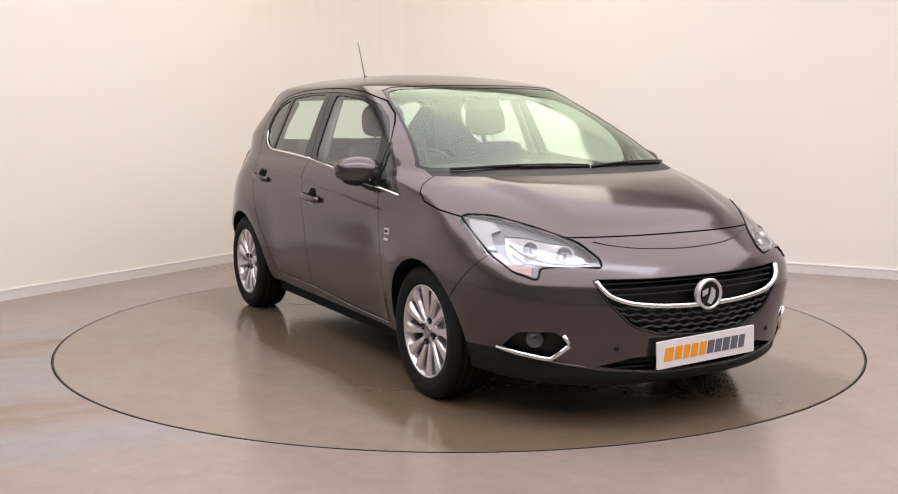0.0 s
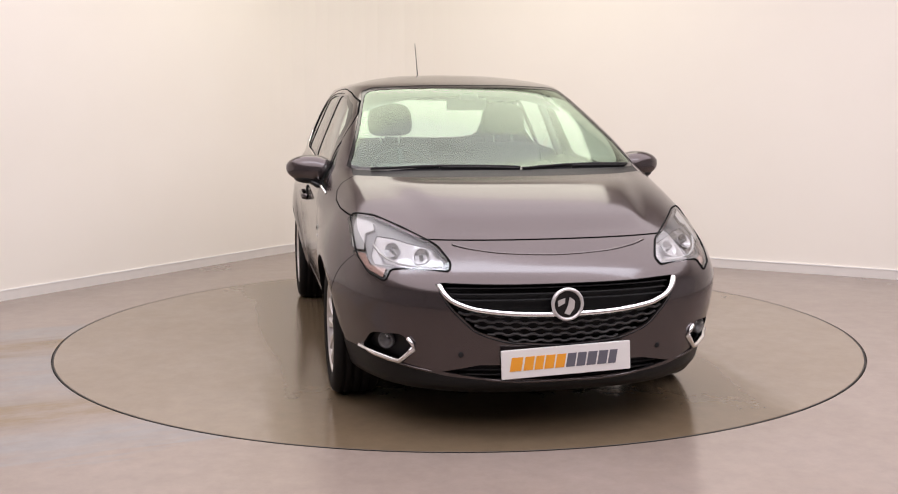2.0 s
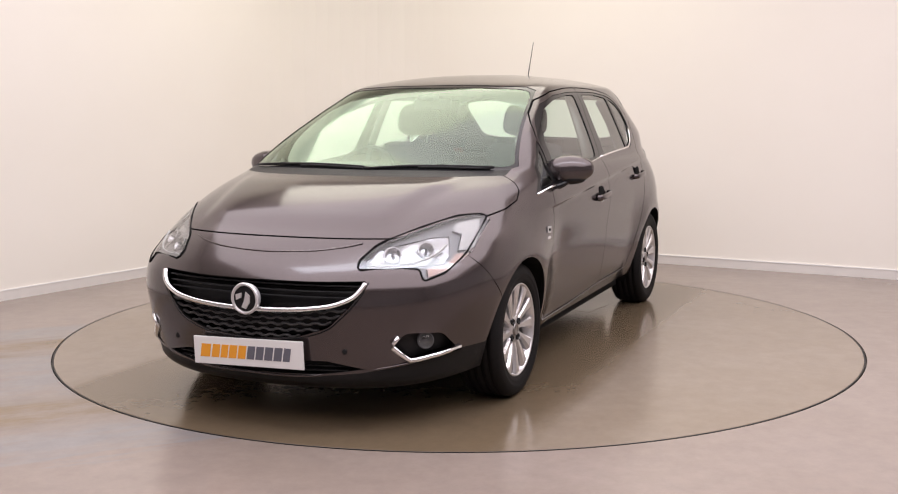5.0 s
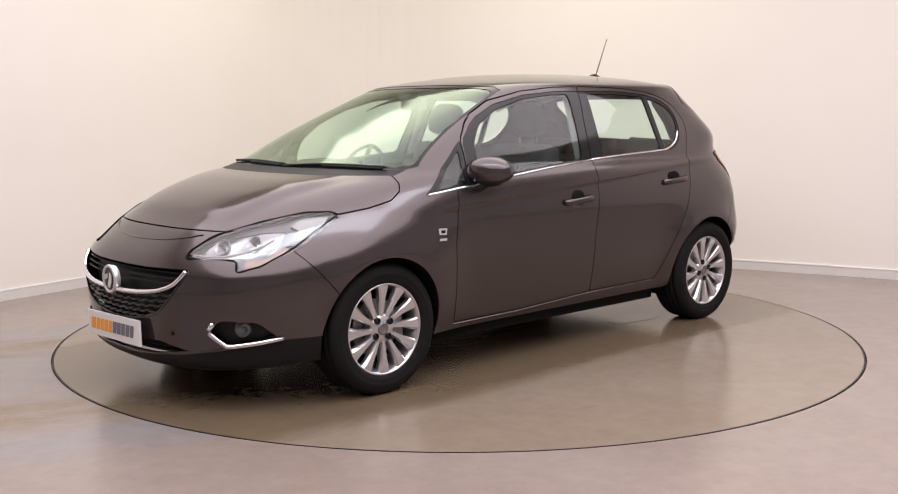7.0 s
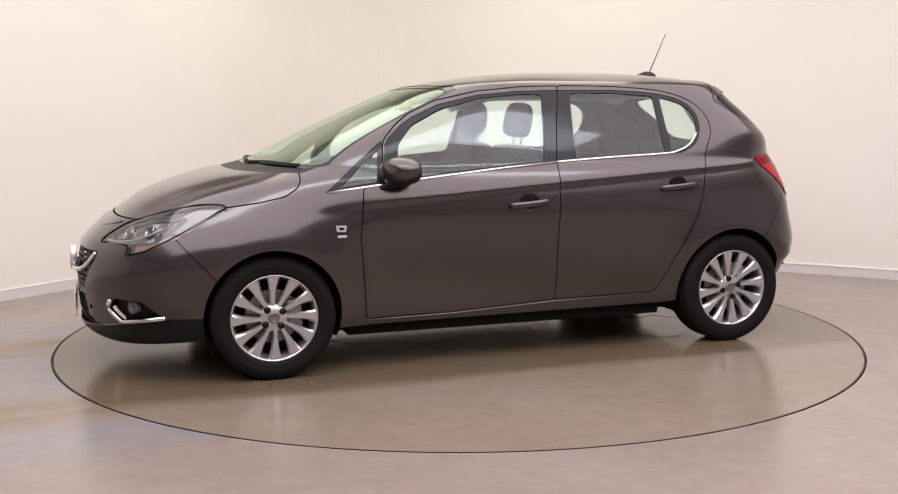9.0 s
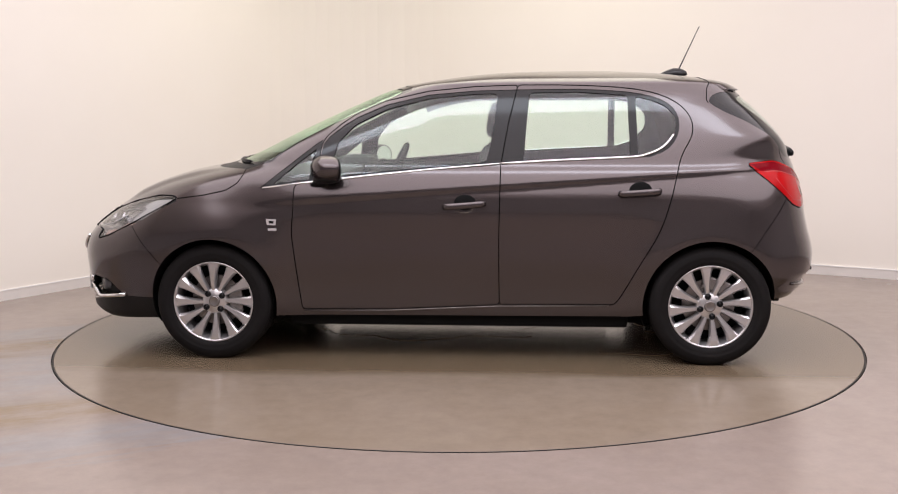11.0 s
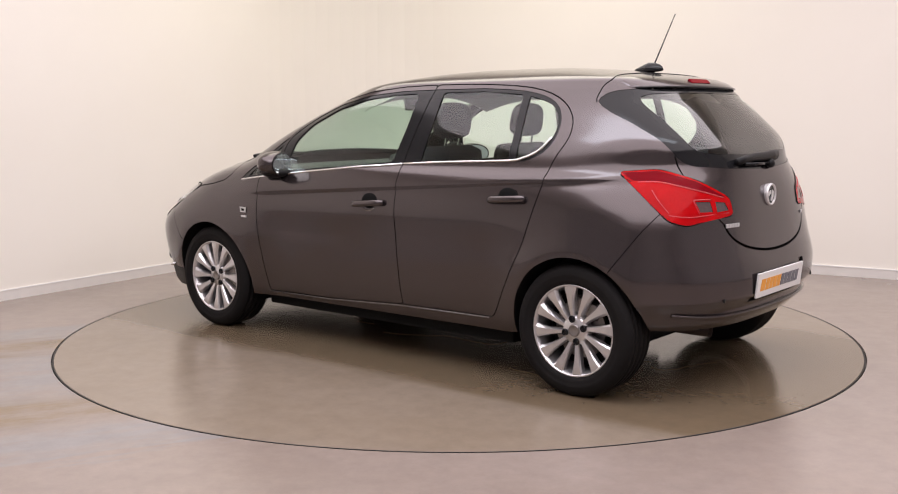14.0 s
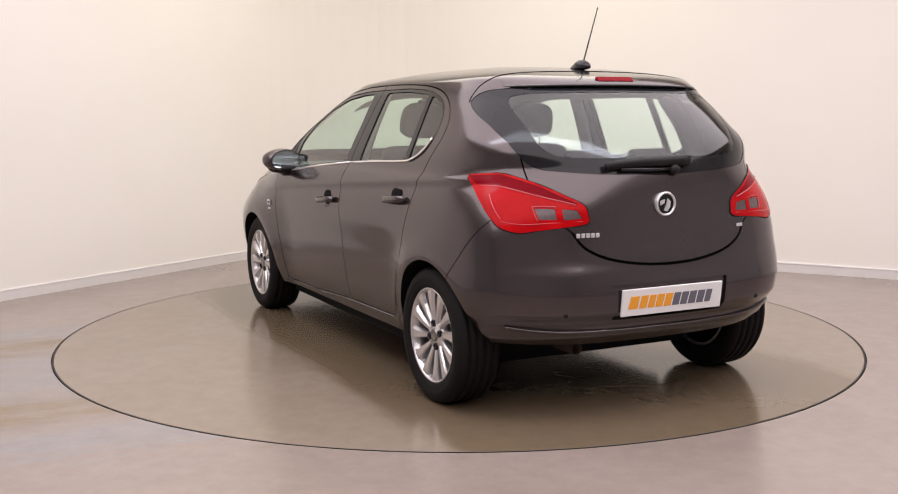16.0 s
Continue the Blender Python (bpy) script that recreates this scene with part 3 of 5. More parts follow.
def ribbon(points, w):
    """A narrow closed loop along a line, w to either side of it."""
    p = [Vector(q) for q in points]
    closed = (p[0] - p[-1]).length < 1e-6
    if closed:
        p = fillet(points[:-1], 0.02)
        p = p + p[:1]
    left, right = [], []
    for i, q in enumerate(p):
        a = p[i - 1] if i else (p[-2] if closed else q)
        b = p[i + 1] if i < len(p) - 1 else (p[1] if closed else q)
        d = (b - a).normalized()
        n = Vector((-d.y, d.x)) * w
        left.append(q + n)
        right.append(q - n)
    return left + right[::-1]


REGIONS = [
    ("wing", SIDE, [(0.83, 0.20), (0.83, 0.93), (0.95, 0.93), (1.05, 1.02), (1.5, 1.02), (1.8, 0.85), (1.68, 0.672), (1.50, 0.47), (1.5, 0.1), (0.83, 0.1)], FLK),
    ("front_bumper", SIDE, [(2.3, 0.10), (2.3, 0.757), (1.86, 0.757), (1.72, 0.76), (1.68, 0.672), (1.50, 0.47), (1.50, 0.10)], lambda c: c.x > 1.3),
    ("bonnet", SIDE, [(2.1, 0.757)] + BONNET_EDGE + [(1.45, 0.972), (2.1, 0.972)], lambda c: c.x > 1.0),
    ("cowl", SIDE, [(1.02, 0.972), (1.45, 0.972), (1.45, 0.997), (0.95, 0.997)], lambda c: c.y < 0.70),
    ("rear_bumper", SIDE, [(-1.95, 0.10), (-1.43, 0.10), (-1.43, 0.56), (-1.60, 0.80), (-1.95, 0.80)], AFT),
    ("tailgate", FRONT, HATCH_EDGE + [(-0.2, 1.40)], AFT),
    ("hatch_black", FRONT, [(-0.2, 1.372), (0.45, 1.368), (0.585, 1.352), (0.632, 1.305), (0.648, 1.25)] + soft((0.638, 1.18), (0.612, 1.11), (0.575, 1.055), (0.53, 1.028), (0.45, 1.018), (0.30, 1.006)) + [(0.0, 0.996), (-0.2, 0.996)], AFT),
    ("hatch_glass", FRONT, [(-0.2, 1.348), (0.45, 1.340), (0.525, 1.326), (0.545, 1.290), (0.535, 1.20), (0.515, 1.115), (0.48, 1.088), (0.40, 1.076), (0.0, 1.062), (-0.2, 1.062)], AFT),
    ("screen_rim", FRONT, [(-0.2, 0.996), (0.40, 0.996), (0.69, 0.994), (0.715, 1.008), (0.678, 1.09), (0.632, 1.19), (0.554, 1.372), (0.50, 1.391), (0.25, 1.402), (-0.2, 1.404)], lambda c: c.x > 0.0),
    ("screen", FRONT, [(-0.2, 1.010), (0.40, 1.010), (0.67, 1.008), (0.70, 1.018), (0.666, 1.09), (0.620, 1.19), (0.544, 1.365), (0.48, 1.381), (0.25, 1.389), (-0.2, 1.391)], lambda c: c.x > 0.0),
    ("door_f", SIDE, DOOR_F, FLK),
    ("door_r", SIDE, DOOR_R, FLK),
    ("quarter_black", SIDE, [(1.0, 0.882), (0.715, 0.918), (0.698, 1.06), (0.692, 1.122), (0.72, 1.105), (0.86, 0.995)], FLK),
    ("quarter_glass", SIDE, [(0.93, 0.905), (0.745, 0.93), (0.722, 1.078), (0.83, 0.995)], FLK),
    ("rim_f", SIDE, [(0.71, 0.923), (0.692, 1.06), (0.685, 1.100), (0.662, 1.134), (0.590, 1.193), (0.52, 1.236), (0.372, 1.299), (0.157, 1.347), (-0.08, 1.367), (-0.288, 1.372), (-0.25, 1.2), (-0.215, 1.003)], FLK),
    ("rim_r", SIDE, [(-0.215, 1.003), (-0.25, 1.2), (-0.288, 1.372)] + soft((-0.6, 1.374), (-0.85, 1.358), (-1.01, 1.32), (-1.085, 1.255), (-1.095, 1.165), (-1.045, 1.08), (-0.95, 1.036)), FLK),
    ("glass_f", SIDE, [(0.640, 0.944), (0.615, 1.105), (0.532, 1.198), (0.369, 1.278), (0.157, 1.330), (-0.05, 1.350), (-0.195, 1.355), (-0.18, 1.2), (-0.145, 1.012)], FLK),
    ("glass_r", SIDE, [(-0.325, 1.012), (-0.355, 1.358), (-0.60, 1.360), (-0.845, 1.343), (-0.855, 1.038)], FLK),
    ("glass_q", SIDE, soft((-0.885, 1.335), (-1.0, 1.305), (-1.068, 1.25), (-1.078, 1.17), (-1.03, 1.09), (-0.95, 1.052), (-0.895, 1.044)), FLK),
    ("gap", SIDE, ribbon(DOOR_F + DOOR_F[:1], 0.0026), FLK),
    ("gap", SIDE, ribbon(DOOR_R + DOOR_R[:1], 0.0026), FLK),
    ("gap", SIDE, ribbon(BONNET_EDGE[4:], 0.0028), lambda c: c.x > 1.0),
    ("gap", FRONT, ribbon([(-0.2, 0.757), (0.50, 0.757), (0.56, 0.765)], 0.0025), lambda c: c.x > 1.7),
    ("gap", SIDE, ribbon([(1.70, 0.70), (1.68, 0.672), (1.50, 0.47)], 0.0018), FLK),
    ("gap", SIDE, ribbon([(-1.43, 0.56), (-1.66, 0.88)], 0.0018), FLK),
    ("gap", FRONT, ribbon(soft(*HATCH_EDGE[:6]), 0.006), AFT),
    ("gap", FRONT, ribbon(HATCH_EDGE[5:9] + [(0.592, 1.075)], 0.003), AFT),
    ("headlamp", LAMP_F, HEADLAMP, FWD),
    ("lamp_white", LAMP_F, [(-0.392, 0.822), (-0.507, 0.812), (-0.54, 0.785), (-0.50, 0.770), (-0.535, 0.711), (-0.461, 0.711), (-0.423, 0.75)], FWD),
    ("lamp_main", LAMP_F, [(-0.555, 0.772), (-0.64, 0.770), (-0.858, 0.735), (-0.925, 0.695), (-0.925, 0.668), (-0.613, 0.672), (-0.575, 0.70)], FWD),
    ("lamp_amber", LAMP_F, [(-0.47, 0.700), (-0.55, 0.700), (-0.60, 0.664), (-0.69, 0.655), (-0.69, 0.622), (-0.60, 0.645), (-0.53, 0.675)], FWD),
    ("tail_lamp", LAMP_R, TAILLAMP, AFT),
    ("tail_band", LAMP_R, [(-0.497, 0.998), (-0.645, 1.007), (-0.81, 0.960), (-0.965, 0.885), (-0.93, 0.893), (-0.80, 0.928), (-0.64, 0.965), (-0.54, 0.965)], AFT),
    ("tail_clear_a", LAMP_R, [(-0.794, 0.876), (-0.869, 0.874), (-0.882, 0.830), (-0.815, 0.832)], AFT),
    ("tail_clear_b", LAMP_R, [(-0.897, 0.872), (-0.952, 0.866), (-0.972, 0.832), (-0.905, 0.828)], AFT),
    ("recess", FRONT, [(-0.2, 0.562), (0.30, 0.562), (0.285, 0.415), (-0.2, 0.415)], lambda c: c.x < -1.5),
    ("grille", FRONT, GRILLE, FWD),
    ("intake", FRONT, [(-0.2, 0.296), (0.33, 0.294), (0.47, 0.262), (0.30, 0.238), (0.0, 0.232), (-0.2, 0.232)], FWD),
    ("fog", FRONT, [(0.615, 0.405), (0.565, 0.350), (0.62, 0.287), (0.745, 0.318), (0.72, 0.395)], FWD),
    ("lip", FRONT, [(-0.2, 0.226), (0.0, 0.226), (0.26, 0.230), (0.455, 0.246), (0.565, 0.268), (0.655, 0.292), (0.72, 0.312), (0.95, 0.318), (0.95, 0.05), (-0.2, 0.05)], lambda c: c.x > 1.5),
    ("arch_f", SIDE, arch(AXLE_F, 0.327), FLK),
    ("arch_r", SIDE, arch(AXLE_R, 0.331), FLK),
    ("none", SIDE, [(2.3, 0.10), (2.3, 0.170), (1.95, 0.170), (1.60, 0.20), (0.9, 0.225), (-0.85, 0.235), (-1.5, 0.305), (-1.60, 0.325), (-1.72, 0.315), (-1.95, 0.290), (-1.95, 0.10)], lambda c: True),
]
NAMES = ["shell"] + [r[0] for r in REGIONS]  # gap: the open joint between panels
ROUND = {"glass_f": 0.03, "glass_r": 0.02, "glass_q": 0.02, "headlamp": 0.018, "tail_lamp": 0.035, "hatch_glass": 0.05, "hatch_black": 0.03, "grille": 0.02, "bonnet": 0.02, "door_f": 0.012, "door_r": 0.03, "screen": 0.03, "fog": 0.02}


def build_shell():
    g = shell_grid()
    nv, nu, _ = g.shape
    bm = bmesh.new()
    vs = [[bm.verts.new(p) for p in row] for row in g]
    for i in range(nv - 1):
        for j in range(nu - 1):
            bm.faces.new((vs[i][j], vs[i][j + 1], vs[i + 1][j + 1], vs[i + 1][j]))
    bmesh.ops.remove_doubles(bm, verts=bm.verts, dist=2e-4)
    bmesh.ops.dissolve_degenerate(bm, edges=bm.edges, dist=1e-4)
    bm.normal_update()
    tree, normals = kdtree.KDTree(len(bm.verts)), []
    for k, v in enumerate(bm.verts):
        n = v.normal.copy()
        if abs(v.co.y) < 1e-3:
            n.y = 0
            n.normalize()
        tree.insert(v.co, k)
        normals.append(n)
    tree.balance()
    layer = bm.faces.layers.int.new("panel")
    for k, (name, axis, loop, where) in enumerate(REGIONS):
        loop = fillet(loop, ROUND.get(name, 0.004)) if name not in ("arch_f", "arch_r", "gap") else loop
        cut(bm, layer, NAMES.index(name), axis, loop, where)
    bmesh.ops.remove_doubles(bm, verts=bm.verts, dist=3e-4)
    bmesh.ops.dissolve_degenerate(bm, edges=bm.edges, dist=3e-4)
    true = {}
    for v in bm.verts:
        n = Vector()
        for _, k, d in tree.find_n(v.co, 4):
            n += normals[k] / (d + 1e-4) ** 2
        true[v] = n.normalized()
    return bm, layer, true


car = tagged(new("car"), "dark grey-brown metallic five-door hatchback car standing on a turntable", "car")
SHELL, LAYER, TRUE = build_shell()


def panel(name, labels, mat, parent, label="", centre=False, gap=0.0, flange=0.012, push=0.0):
    """One panel over the middle, or a pair, one on each side."""
    ids = {NAMES.index(k) for k in labels.split()}
    if centre:
        return skin(name, take(SHELL, LAYER, ids, True, gap, flange, push), mat, parent, label)
    out = []
    for side in (False, True):
        ob = skin(name, take(SHELL, LAYER, ids, False, gap, flange, push, side), mat, parent[side] if isinstance(parent, list) else parent, label)
        out.append(ob)
    return out


def build_body():
    p = {}
    p["shell"] = panel("body_shell", "shell", PAINT, car, centre=True)
    p["bonnet"] = panel("bonnet", "bonnet", PAINT, car, centre=True)
    p["front_bumper"] = panel("front_bumper", "front_bumper", PAINT, car, centre=True)
    p["lip"] = panel("front_lip", "lip", BLACK, p["front_bumper"], "black plastic lower lip", centre=True, gap=0.0)
    p["wing"] = panel("front_wing", "wing", PAINT, car)
    p["door_f"] = panel("front_door", "door_f", PAINT, car)
    p["door_r"] = panel("rear_door", "door_r", PAINT, car)
    p["rear_bumper"] = panel("rear_bumper", "rear_bumper", PAINT, car, centre=True)
    p["tailgate"] = panel("tailgate", "tailgate", PAINT, car, centre=True)
    panel("cowl", "cowl", BLACK, car, "black plastic cowl panel", centre=True, gap=0)
    ws = panel("windscreen", "screen", SCREEN, car, "tinted windscreen", centre=True, gap=0, flange=0, push=0.004)
    panel("seal", "screen_rim", GLOSS_BLACK, ws, "black edge band", centre=True, gap=0, push=0.002)
    panel("window_frame", "rim_f", GLOSS_BLACK, p["door_f"], "black window surround", gap=0, push=0.003)
    panel("window_frame", "rim_r", GLOSS_BLACK, p["door_r"], "black window surround", gap=0, push=0.003)
    panel("window", "glass_f", WINDOW, p["door_f"], "tinted glass", gap=0, flange=0, push=0.007)
    panel("window", "glass_r", WINDOW, p["door_r"], "tinted glass", gap=0, flange=0, push=0.007)
    panel("quarter_window", "glass_q", WINDOW, p["door_r"], "tinted glass", gap=0, flange=0, push=0.007)
    qf = panel("quarter_frame", "quarter_black", GLOSS_BLACK, car, "black quarter window surround", gap=0, push=0.003)
    panel("quarter_window", "quarter_glass", WINDOW, qf, "small tinted corner pane", gap=0, flange=0, push=0.007)
    hb = panel("rear_window_surround", "hatch_black", GLOSS_BLACK, p["tailgate"], "gloss black glass border", centre=True, gap=0.001, flange=0.006, push=0.002)
    panel("rear_window", "hatch_glass", WINDOW, hb, "heated rear glass", centre=True, gap=0, flange=0, push=0.003)
    panel("plate_recess", "recess", PAINT, p["rear_bumper"], centre=True, gap=0, push=0.010, flange=0)
    inner = "shell bonnet front_bumper wing door_f door_r rear_bumper tailgate cowl lip gap"  # behind every shut line
    lining = take(SHELL, LAYER, {NAMES.index(k) for k in inner.split()}, True, 0, 0, 0.016)
    skin("inner_body", lining, DARK, car, "dark inner structure")
    return p


P = build_body()

# ---- lamps, grille and trim of the car ----
def reflector_material():
    """Vacuum-coated reflector with soft upright facets."""
    m, nt, b = nodes_of("lamp_reflector")
    b.inputs["Base Color"].default_value = (0.29, 0.285, 0.29, 1)
    b.inputs["Metallic"].default_value, b.inputs["Roughness"].default_value = 0.9, 0.22
    tc = nt.nodes.new("ShaderNodeTexCoord")
    v = nt.nodes.new("ShaderNodeTexVoronoi")
    v.feature = "SMOOTH_F1"
    v.inputs["Scale"].default_value = 15
    v.inputs["Smoothness"].default_value = 0.35
    bp = nt.nodes.new("ShaderNodeBump")
    bp.inputs["Strength"].default_value, bp.inputs["Distance"].default_value = 0.55, 0.02
    nt.links.new(tc.outputs["Object"], v.inputs["Vector"])
    nt.links.new(v.outputs["Distance"], bp.inputs["Height"])
    nt.links.new(bp.outputs[0], b.inputs["Normal"])
    return m


REFLECTOR = reflector_material()
BULB_CUP = plain("bulb_cup_metal", (0.34, 0.335, 0.34), rough=0.2, metal=1.0)
RIDGE_GLINT = plain("pink_ridge_glint", (0.42, 0.035, 0.045), rough=0.15)
DRL = plain("lamp_light_guide", (0.33, 0.325, 0.32), rough=0.3, vary=0.12, scale=40)
LAMP_GREY = plain("lamp_housing", (0.12, 0.12, 0.125), rough=0.35, metal=0.5, vary=0.2, scale=30)


def ball(bm, x, y, z, rx, ry, rz, u=20, v=12):
    res = bmesh.ops.create_uvsphere(bm, u_segments=u, v_segments=v, radius=1)
    for w in res["verts"]:
        w.co = Vector((x + w.co.x * rx, y + w.co.y * ry, z + w.co.z * rz))
    return bm


def rear_at(q, s, out):
    """The place on the tail, seen across the lamp's own axis, a little proud of the body."""
    ys = np.linspace(0.25, 0.86, 240)
    gaps = [abs(LAMP_R.x * tail_x(y, q[1]) + LAMP_R.y * y - q[0]) for y in ys]
    y = float(ys[int(np.argmin(gaps))])
    x = tail_x(y, q[1])
    wide = y + float(swell(np.float64(x), np.float64(q[1]))) * float(smooth(0.3, 0.7, y / 0.85))
    return (x - out * 0.8, s * (wide + out * 0.5), q[1])


def build_lamps():
    heads = panel("headlight", "headlamp lamp_white lamp_main lamp_amber", LENS, car, "clear headlight with silver reflectors", flange=0.0)
    panel("housing", "headlamp", LAMP_GREY, heads, "dark grey lamp housing", gap=0, push=0.022, flange=0)
    panel("light_guide", "lamp_white", DRL, heads, "white daytime light guide", gap=0, push=0.010, flange=0.012)
    panel("reflector", "lamp_main", REFLECTOR, heads, "faceted silver reflector", gap=0, push=0.026, flange=0)
    panel("indicator", "lamp_amber", AMBER, heads, "pale amber indicator", gap=0, push=0.012, flange=0.012)
    for s, h in zip((1, -1), heads):
        for y, z, r in ((0.625, 0.722, 0.034), (0.520, 0.705, 0.036)):
            m = pose(nose_x(y, z) - 0.026, s * y, z - 0.012, 34, 0, -90 + s * 24)
            cup = part("bulb_cup", lathe([(-0.016, 0.0001), (-0.012, r * 0.45), (0.0, r * 0.8), (0.010, r), (0.008, r * 1.06), (-0.016, r * 0.8)], 28), BULB_CUP, h, "round silver reflector bowl", smooth=True, m=m)
            part("bulb", ball(bmesh.new(), 0, 0.0, 0, 0.007, 0.016, 0.007, 12, 8), LAMP_GREY, cup, smooth=True)
        part("light_blade", tube([(nose_x(y, z) - 0.010, s * y, z) for y, z in ((0.455, 0.664), (0.50, 0.661), (0.56, 0.662), (0.61, 0.668), (0.65, 0.682), (0.675, 0.702), (0.69, 0.728))], 0.0045, 8), DRL, h, "white light blade", smooth=True)
        edge = [Vector(p) for p in fillet(HEADLAMP, 0.018)]
        pts = []
        for q in edge[:: 1]:
            best = min(((abs(-math.sin(radians(40)) * nose_x(y, q.y) + math.cos(radians(40)) * y - q.x), y) for y in np.linspace(0.3, 0.83, 160)), key=lambda k: k[0])[1]
            pts.append((nose_x(best, q.y) + 0.003, s * (best - 0.001 + float(swell(np.float64(nose_x(best, q.y)), np.float64(q.y))) * float(smooth(0.3, 0.7, best / 0.85))), q.y))
        part("gasket", tube(pts + pts[:1], 0.004, 6), DARK, h, "black lamp edge")
    tails = panel("tail_light", "tail_lamp", RED, car, "red tail light with clear panels", flange=0.02, push=-0.004)
    panel("upper_band", "tail_band", DARK_RED, tails, "darker red band", gap=0, push=-0.003, flange=0.01)
    panel("reversing_lens", "tail_clear_a", CLEAR, tails, "clear lens", gap=0, push=-0.002, flange=0.01)
    panel("reversing_lens", "tail_clear_b", CLEAR, tails, "clear lens", gap=0, push=-0.002, flange=0.01)
    for s, h in zip((1, -1), tails):
        edge = [rear_at(q, s, 0.001) for q in fillet(TAILLAMP, 0.035)]
        part("gasket", tube(edge + edge[:1], 0.0038, 6), DARK, h, "black lamp edge", smooth=True)
        # first line paints the pink highlight below the dark band; the rest trace lens edges
        for line, r in (([(-0.55, 0.962), (-0.64, 0.962), (-0.72, 0.946), (-0.80, 0.926), (-0.88, 0.906), (-0.945, 0.888)], 0.0035),
                        ([(-0.665, 0.826), (-0.75, 0.815), (-0.85, 0.818), (-0.975, 0.822)], 0.0022),
                        ([(-0.60, 0.93), (-0.625, 0.885), (-0.665, 0.835)], 0.003),
                        ([(-0.786, 0.884), (-0.83, 0.885), (-0.874, 0.882)], 0.003), ([(-0.786, 0.884), (-0.797, 0.855), (-0.810, 0.826)], 0.003)):
            part("lens_ridge_glint", tube(smooth_path([rear_at(q, s, 0.004) for q in line], 4), r, 6), RIDGE_GLINT, h, smooth=True)


def build_front():
    fb = P["front_bumper"]
    back = panel("grille", "grille", BLACK, fb, "black grille", centre=True, gap=0, push=0.055, flange=0)
    for z in (0.590, 0.568, 0.546):
        w = 0.455 - (0.60 - z) * 0.55
        part("slat", tube([(nose_x(abs(y), z) - 0.022, y, z) for y in np.linspace(-w, w, 41)], 0.009, 8, flat=0.35), BLACK, back, smooth=True)
    for k in range(5):
        z = 0.478 - 0.024 * k
        w = (0.41, 0.385, 0.35, 0.30, 0.22)[k]
        pts = []
        for y in np.linspace(-w, w, 121):
            ph = (y / 0.064 + 0.5 * (k % 2)) % 1.0
            zz = z + 0.0065 * (float(smooth(0.12, 0.38, ph)) - float(smooth(0.62, 0.88, ph))) + 0.10 * y * y
            pts.append((nose_x(abs(y), zz) - 0.014, y, zz))
        part("wave_bar", tube(pts, 0.0085, 8, flat=0.65), GRILLE_BAR, back, smooth=True)
    for s in (1, -1):
        key = [(0.478, 0.604), (0.462, 0.574), (0.435, 0.547), (0.39, 0.527), (0.342, 0.514), (0.25, 0.502), (0.15, 0.495), (0.04, 0.492)]
        ys, zs = [k[0] for k in key], [k[1] for k in key]
        pts = [(nose_x(y, z) + 0.004, s * y, z) for y, z in zip(ys, zs)]
        part("chrome_bar", tube(smooth_path(pts, 4), 0.0125, 10, flat=0.8, taper=1.15), CHROME, back, "chrome grille bar", smooth=True)
        edge = [(0.487, 0.606), (0.470, 0.56), (0.437, 0.512), (0.395, 0.468), (0.347, 0.426), (0.285, 0.400), (0.213, 0.382), (0.1, 0.371), (0, 0.369)]
        part("lower_rim", tube(smooth_path([(nose_x(y, z) - 0.002, s * y, z) for y, z in edge], 4), 0.004, 6), GLOSS_BLACK, back, "thin grille edge", smooth=True)
    badge(fb, pose(2.150, 0, 0.531, 0, 0, -90), 0.065)
    panel("intake", "intake", BLACK, fb, "black lower intake", centre=True, gap=0, push=0.045, flange=0)
    for z in (0.272, 0.252):
        part("intake_slat", tube([(nose_x(abs(y), z) - 0.02, y, z) for y in np.linspace(-0.40, 0.40, 21)], 0.008, 6, flat=0.5), BLACK, fb, smooth=True)
    fogs = panel("fog_lamp_surround", "fog", BLACK, fb, "black fog lamp recess", gap=0, push=0.035, flange=0)
    for s, f in zip((1, -1), fogs):
        y, z = 0.665, 0.366
        fx = nose_x(y, z)
        part("fog_lamp", lathe([(-0.03, 0.0), (-0.02, 0.016), (-0.006, 0.026), (0.004, 0.030), (0.0, 0.034), (-0.03, 0.032)], 28), LAMP_GREY, f, "round fog lamp", smooth=True, m=pose(fx - 0.018, s * y, z, 0, 0, -90 + s * 30))
        part("fog_lens", lathe([(0.0, 0.029), (0.008, 0.020), (0.011, 0.0001)], 28), LENS, f, "clear lens", smooth=True, m=pose(fx - 0.018, s * y, z, 0, 0, -90 + s * 30))
        key = [(0.752, 0.319), (0.70, 0.304), (0.64, 0.292), (0.617, 0.291), (0.596, 0.315), (0.570, 0.348), (0.572, 0.368), (0.592, 0.392)]
        part("chrome_trim", tube([(nose_x(y, z) + 0.001, s * y, z) for y, z in key], 0.0125, 8, flat=0.9), CHROME, f, "chrome fog lamp trim", smooth=True)
    part("nose_crease", tube(smooth_path([(nose_x(abs(y), z) - 0.0015, y, z) for y, z in ((-0.40, 0.742), (-0.33, 0.726), (-0.2, 0.711), (0, 0.704), (0.2, 0.711), (0.33, 0.726), (0.40, 0.742))], 5), 0.0045, 8), PAINT, fb, smooth=True)
